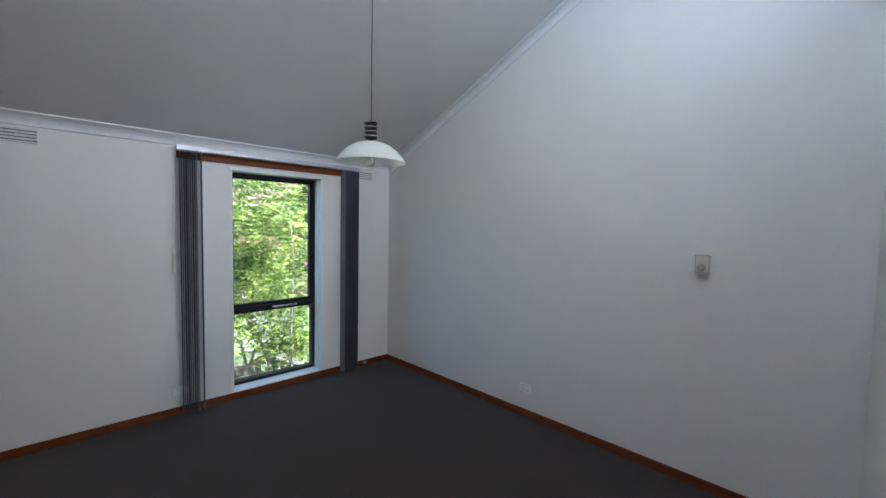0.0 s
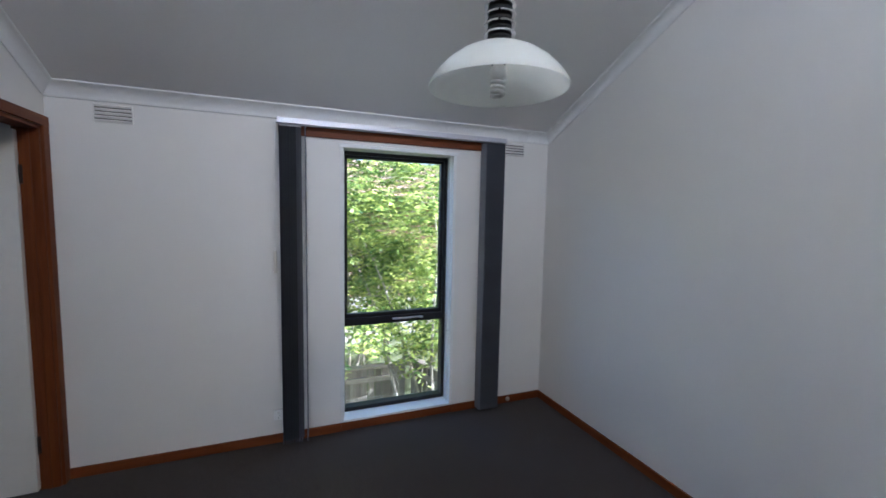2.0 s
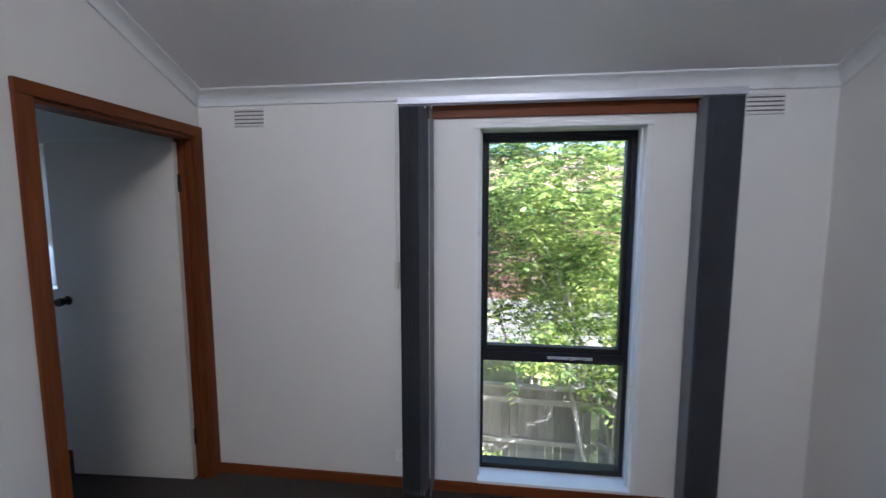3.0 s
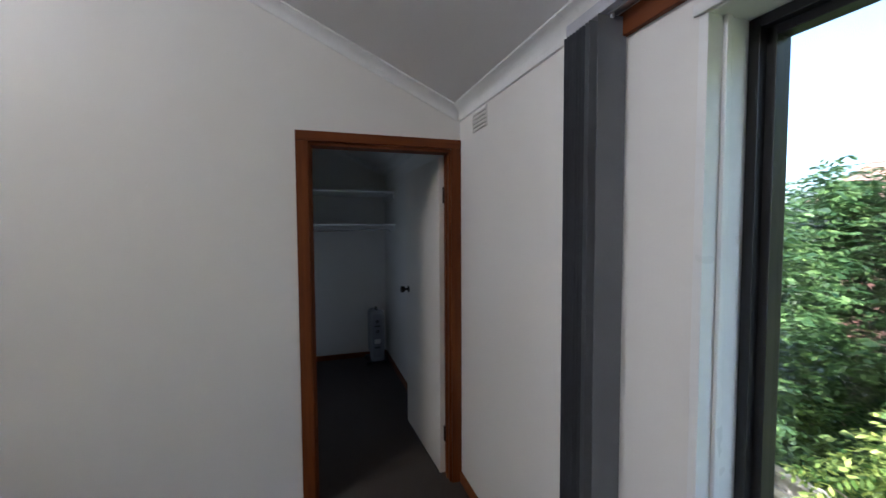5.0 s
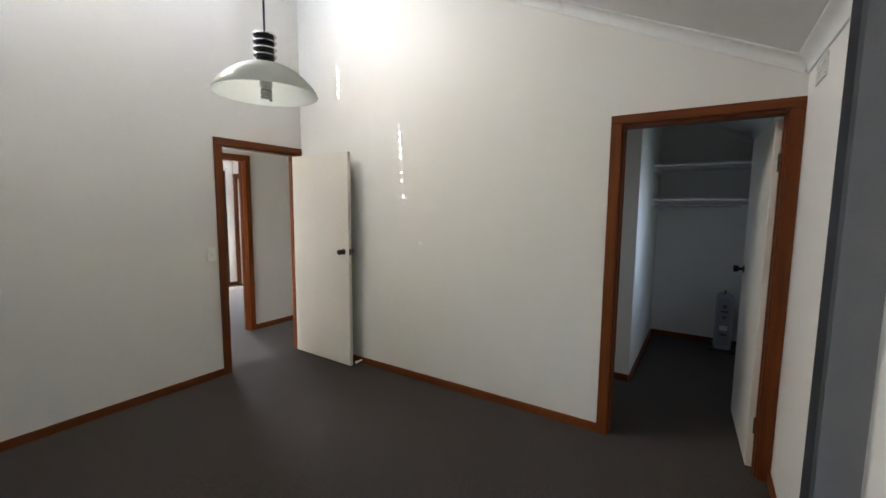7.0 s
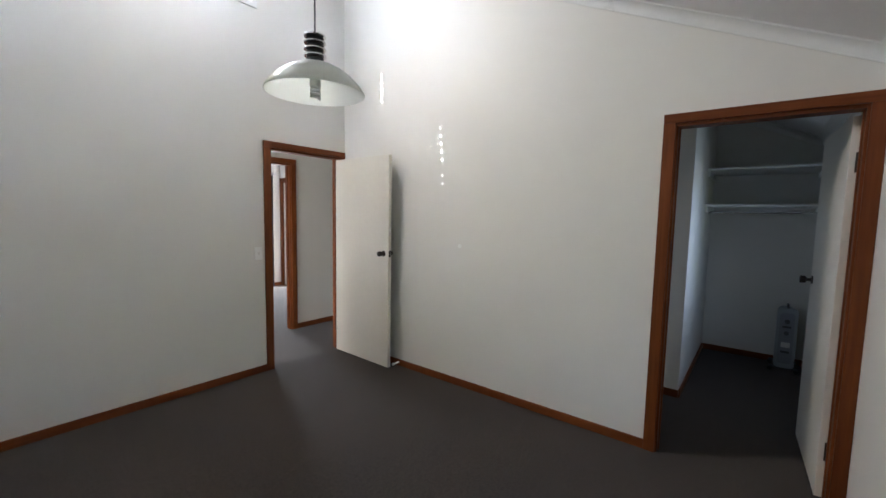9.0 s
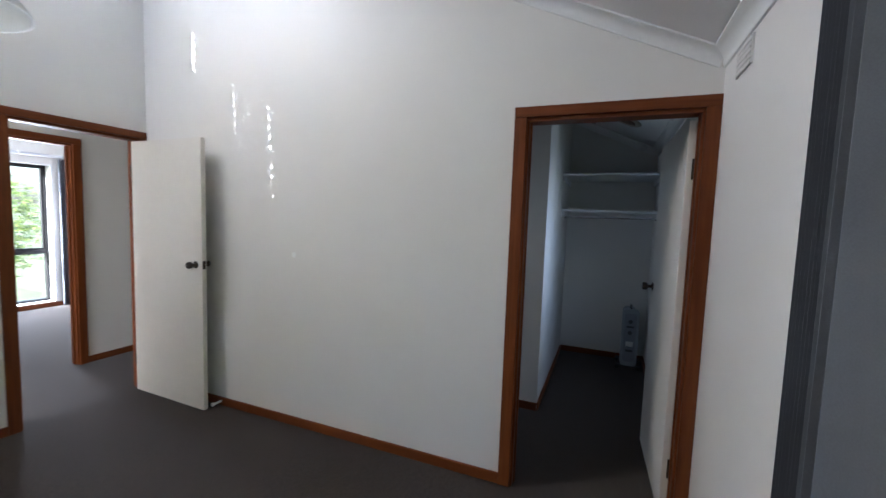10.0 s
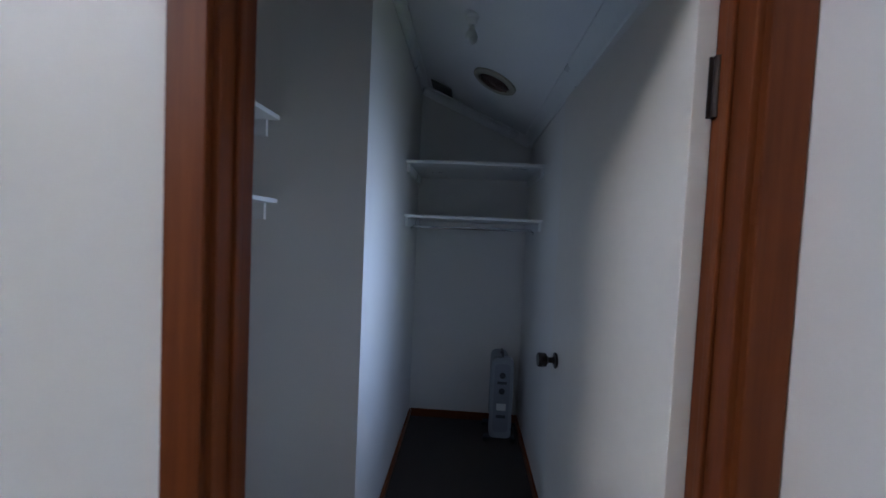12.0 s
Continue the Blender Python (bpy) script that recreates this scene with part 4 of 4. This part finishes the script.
for k in range(6):
    b2 = bmesh.new()
    add_box(b2, 0.0, 0.100, -0.004, 0.004, -0.013, -0.008)
    b2.transform(Matrix.Rotation(k * math.pi / 3, 4, 'Z'))
    me = bpy.data.meshes.new("tmp")
    b2.to_mesh(me)
    b2.free()
    bm.from_mesh(me)
    bpy.data.meshes.remove(me)
add_lathe(bm, [(0.0, -0.008), (0.024, -0.010), (0.020, -0.020), (0.0, -0.022)], 24)
part("grille_spokes", bm, FAN_BROWN, fan)

cv = thing("ceiling_vent", Matrix.Translation((-2.50, 3.485, zc(3.485))) @ RT, "small dark square vent in the robe ceiling", "vent")
bm = bmesh.new()
add_box(bm, -0.09, 0.09, -0.085, 0.085, -0.006, 0.001, 0.002)
part("cover", bm, VENT_DARK, cv)
for k in range(4):
    bm = bmesh.new()
    add_box(bm, -0.075, 0.075, -0.062 + 0.036 * k, -0.048 + 0.036 * k, -0.010, -0.006, 0.001)
    part("slat", bm, VENT_DARK, cv)

bl = thing("ceiling_bulb", Matrix.Translation((-1.26, 3.705, zc(3.705))), "bare glass bulb in a white ceiling batten holder", "bulb")
bm = bmesh.new()
add_lathe(bm, [(0.0, 0.015), (0.035, 0.012), (0.036, -0.012), (0.024, -0.020), (0.020, -0.045), (0.0, -0.046)], 24)
part("batten_holder", bm, PLASTIC, bl, "", True)
bm = bmesh.new()
add_lathe(bm, [(0.012, -0.044), (0.013, -0.060), (0.024, -0.082), (0.029, -0.100), (0.025, -0.118), (0.013, -0.130), (0.0, -0.133)], 24)
part("globe", bm, BULB, bl, "", True)

# ---------------------------------------------------------------- room across the hall: its vertical blind
far_stack = [(-1.205 - 0.019 * i, 75, 0.0, 1 if i == 4 else 0) for i in range(9)]
vertical_blind("vertical_blind", -1.42, -0.10, YF + 0.078, 2.20, far_stack, "dark grey vertical blind drawn to one side", "")

# ---------------------------------------------------------------- outside: ground, fences, neighbour, trees
GZ = -2.75
bm = bmesh.new()
N = 40
xs = [math.copysign(abs(i / N) ** 3 * 900, i) for i in range(-N, N + 1)]
grid = [[bm.verts.new((x, y, GZ + 0.06 * noise.noise(Vector((x * 0.4, y * 0.4, 0)))) ) for x in xs] for y in xs]
for j in range(len(xs) - 1):
    for i in range(len(xs) - 1):
        bm.faces.new((grid[j][i], grid[j][i + 1], grid[j + 1][i + 1], grid[j + 1][i]))
solid("ground", bm, GRASS, "leaf-strewn garden ground below the windows", "ground", "structure", True)

PAL_ME = []
for k in range(3):
    bm = bmesh.new()
    add_box(bm, -0.048, 0.048, -0.008, 0.008, 0, 1.72 + 0.012 * k, 0.002)
    PAL_ME.append(finish(bm, "paling", PALING))


def fence(name, a, b, top, label, rails_toward=-1):
    """a paling fence from a to b on the plan, rails on the side facing the house"""
    p, q = Vector((*a, 0)), Vector((*b, 0))
    d = q - p
    root = thing(name, Matrix.Translation((p.x, p.y, top - 1.75)) @ Matrix.Rotation(math.atan2(d.y, d.x), 4, 'Z'), label, "fence")
    n = int(d.length / 0.102)
    for i in range(n):
        ob = new("paling", PAL_ME[(i * 7) % 3])
        ob.parent = root
        ob.matrix_local = Matrix.Translation((0.05 + 0.102 * i, 0.008 * math.sin(i * 2.3), 0.0)) @ Matrix.Rotation(0.008 * math.sin(i * 5.1), 4, 'Y')
    s = rails_toward
    for z in (0.35, 0.98, 1.58):
        bm = bmesh.new()
        add_box(bm, 0, d.length, min(s * 0.012, s * 0.055), max(s * 0.012, s * 0.055), z - 0.045, z + 0.03, 0.004)
        part("rail", bm, RAIL, root)
    bm = bmesh.new()
    add_box(bm, 0, d.length, -0.06, 0.06, 1.752, 1.785, 0.004)
    part("capping", bm, RAIL, root)
    k = 1.4
    while k < d.length:
        bm = bmesh.new()
        add_box(bm, k - 0.05, k + 0.05, min(s * 0.056, s * 0.135), max(s * 0.056, s * 0.135), -0.9, 1.70, 0.005)
        part("post", bm, RAIL, root)
        k += 2.4


fence("paling_fence", (-7.5, 8.1), (3.15, 7.55), -0.88, "weathered grey timber paling fence with rails and capping")
fence("return_fence", (3.20, 7.55), (4.2, 4.75), -0.80, "brown timber paling fence running back to the house", -1)

# neighbour's brick house
hs = thing("neighbour_house", (5.5, 14.5, GZ), "red-brown brick house with a terracotta tiled roof", "house")
bm = bmesh.new()
add_box(bm, -9.0, 9.0, 0.012, 6.0, 0.0, 4.9)
part("wall", bm, MORTAR, hs)


def brick_mesh(x0, x1, z0, z1, y):
    verts, faces = [], []
    bh, bw, j = 0.076, 0.230, 0.010
    row, z = 0, z0
    while z + bh <= z1:
        x = x0 - (0.12 if row % 2 else 0)
        while x < x1:
            a, b = max(x, x0), min(x + bw, x1)
            if b - a > 0.03:
                i = len(verts)
                dy = 0.003 * math.sin(x * 37 + row * 11)
                verts += [(a, y + dy, z), (b, y + dy, z), (b, y + dy, z + bh), (a, y + dy, z + bh), (a, y + 0.02, z), (b, y + 0.02, z), (b, y + 0.02, z + bh), (a, y + 0.02, z + bh)]
                faces += [(i, i + 1, i + 2, i + 3), (i, i + 4, i + 5, i + 1), (i + 1, i + 5, i + 6, i + 2), (i + 2, i + 6, i + 7, i + 3), (i + 3, i + 7, i + 4, i)]
            x += bw + j
        z += bh + j
        row += 1
    me = bpy.data.meshes.new("bricks")
    me.from_pydata(verts, [], faces)
    me.materials.append(BRICK)
    return me


ob = new("bricks", brick_mesh(-9.0, 9.0, 1.6, 4.88, 0.0))
ob.parent = hs
tagged(ob, kind="stuff")
verts, faces = [], []
for r in range(11):
    for c in range(70):
        x, y, z = -9.4 + 0.27 * c, -0.55 + 0.30 * r, 4.85 + 0.135 * r
        i = len(verts)
        verts += [(x, y, z + 0.03), (x + 0.135, y, z + 0.055), (x + 0.262, y, z + 0.03), (x, y + 0.34, z + 0.15), (x + 0.135, y + 0.34, z + 0.175), (x + 0.262, y + 0.34, z + 0.15),
                  (x, y, z), (x + 0.262, y, z)]
        faces += [(i, i + 1, i + 4, i + 3), (i + 1, i + 2, i + 5, i + 4), (i, i + 6, i + 7, i + 2, i + 1)]
me = bpy.data.meshes.new("roof_tiles")
me.from_pydata(verts, [], faces)
me.materials.append(ROOF_TILE)
ob = new("roof_tiles", me)
ob.parent = hs
tagged(ob, kind="stuff")
bm = bmesh.new()
add_prism(bm, 'x', -9.4, 9.5, [(-0.56, 4.74), (-0.52, 4.86), (2.75, 6.33), (6.4, 4.84), (6.4, 4.74)])
part("roof", bm, ROOF_TILE, hs)
bm = bmesh.new()
add_box(bm, -9.4, 9.5, -0.66, -0.55, 4.72, 4.86, 0.01)
part("gutter", bm, BROWN_METAL, hs)


def tree(name, at, height, spread, crown_base, leaf_mat, fronds, leaf, label, stems=3, seed=1, droop=0.35, lean=0.25):
    """a tree of several stems with limbs and a crown of small pinnate fronds in uneven clumps"""
    rnd = random.Random(seed)
    root = thing(name, at, label, "tree")
    bm = bmesh.new()
    tips = []
    for s in range(stems):
        a = 2 * math.pi * s / stems + rnd.uniform(-0.5, 0.5)
        p = Vector((0.12 * math.cos(a), 0.12 * math.sin(a), -0.1))
        d = Vector((lean * math.cos(a), lean * math.sin(a), 1)).normalized()
        pts, rad = [p.copy()], [0.026 + 0.006 * height / stems]
        steps = 9
        for i in range(steps):
            d = (d + Vector((rnd.uniform(-0.16, 0.16), rnd.uniform(-0.16, 0.16), 0.04))).normalized()
            p = p + d * height * 0.9 / steps
            pts.append(p.copy())
            rad.append(rad[0] * (1 - 0.85 * (i + 1) / steps))
            if p.z > crown_base * 0.75:
                for _ in range(2):
                    b = rnd.uniform(0, 2 * math.pi)
                    reach = spread * rnd.uniform(0.35, 1.0)
                    e = p + Vector((math.cos(b) * reach, math.sin(b) * reach, rnd.uniform(-0.1, 0.5) * spread))
                    mid = (p + e) / 2 + Vector((0, 0, rnd.uniform(0, 0.2) * spread))
                    add_tube(bm, [p, mid, e], [rad[-1] * 0.7, rad[-1] * 0.4, 0.006], 5, False)
                    tips += [mid, e]
        add_tube(bm, pts, rad, 7, False)
        tips += pts[-3:]
    part("trunk", bm, BARK, root, "", True)
    verts, faces = [], []
    clumps = [t for t in tips if t.z > crown_base] or tips
    for _ in range(fronds):
        c = rnd.choice(clumps)
        o = c + Vector((rnd.gauss(0, 1), rnd.gauss(0, 1), rnd.gauss(0, 0.75))) * spread * 0.20
        b = rnd.uniform(0, 2 * math.pi)
        way = Vector((math.cos(b), math.sin(b), rnd.uniform(-droop, 0.25))).normalized()
        side = way.cross(Vector((0, 0, 1))).normalized()
        up = side.cross(way)
        ln = leaf * rnd.uniform(2.2, 4.2)
        pairs = 5
        for i in range(pairs):
            q = o + way * ln * (i + 0.6) / pairs - Vector((0, 0, 0.10 * ln * (i / pairs) ** 2))
            for sgn in (1, -1):
                l = leaf * rnd.uniform(0.7, 1.1) * (1 - 0.4 * abs(i / pairs - 0.4))
                tip = q + side * sgn * l + way * l * 0.45 - up * l * rnd.uniform(0.05, 0.5)
                w = (way * 0.28 + up * rnd.uniform(-0.25, 0.25)) * l
                m = (q + tip) / 2
                k = len(verts)
                verts += [tuple(q), tuple(m + w), tuple(tip), tuple(m - w * 0.6)]
                faces.append((k, k + 1, k + 2, k + 3))
    me = bpy.data.meshes.new("crown")
    me.from_pydata(verts, [], faces)
    me.materials.append(leaf_mat)
    ob = new("crown", me)
    ob.parent = root
    return root


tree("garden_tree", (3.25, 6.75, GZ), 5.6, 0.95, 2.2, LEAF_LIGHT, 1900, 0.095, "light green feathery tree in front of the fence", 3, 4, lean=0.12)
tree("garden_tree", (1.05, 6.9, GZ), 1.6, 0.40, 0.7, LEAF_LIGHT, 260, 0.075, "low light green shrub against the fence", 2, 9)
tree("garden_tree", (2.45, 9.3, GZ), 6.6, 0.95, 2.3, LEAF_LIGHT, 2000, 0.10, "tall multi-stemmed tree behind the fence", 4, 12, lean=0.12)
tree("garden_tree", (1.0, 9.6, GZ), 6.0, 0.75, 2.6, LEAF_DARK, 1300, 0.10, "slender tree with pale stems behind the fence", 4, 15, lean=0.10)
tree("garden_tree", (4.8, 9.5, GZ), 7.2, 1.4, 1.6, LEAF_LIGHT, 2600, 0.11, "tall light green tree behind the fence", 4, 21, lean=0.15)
tree("garden_tree", (-0.8, 9.0, GZ), 5.3, 1.1, 1.2, LEAF_DARK, 7500, 0.11, "dark green tree with pale stems", 3, 33)
tree("garden_tree", (-2.6, 9.0, GZ), 5.4, 1.3, 0.7, LEAF_DARK, 5600, 0.11, "dense dark green tree over the fence", 3, 41)
tree("garden_tree", (-4.7, 9.2, GZ), 5.4, 1.4, 0.6, LEAF_DARK, 5600, 0.12, "dense dark green tree along the fence", 3, 47)
tree("garden_tree", (-7.2, 9.6, GZ), 5.0, 1.5, 0.6, LEAF_DARK, 4200, 0.13, "broad dark green tree along the fence", 3, 49)
tree("garden_tree", (-0.15, 7.40, GZ), 3.7, 0.42, 2.3, LEAF_LIGHT, 420, 0.08, "yellow-green shrub in the sun before the hedge", 2, 77)
tree("garden_tree", (3.9, 11.4, GZ), 7.2, 1.2, 2.2, LEAF_LIGHT, 1400, 0.11, "tall light green tree in front of the brick house", 3, 71, lean=0.15)
tree("garden_tree", (7.0, 8.6, GZ), 6.4, 1.4, 1.2, LEAF_DARK, 3200, 0.11, "dark green tree beside the neighbouring house", 3, 53)
tree("garden_tree", (-4.5, -16.5, GZ), 5.2, 1.5, 2.0, LEAF_LIGHT, 1500, 0.13, "sunlit tree outside the room across the hall", 3, 61)
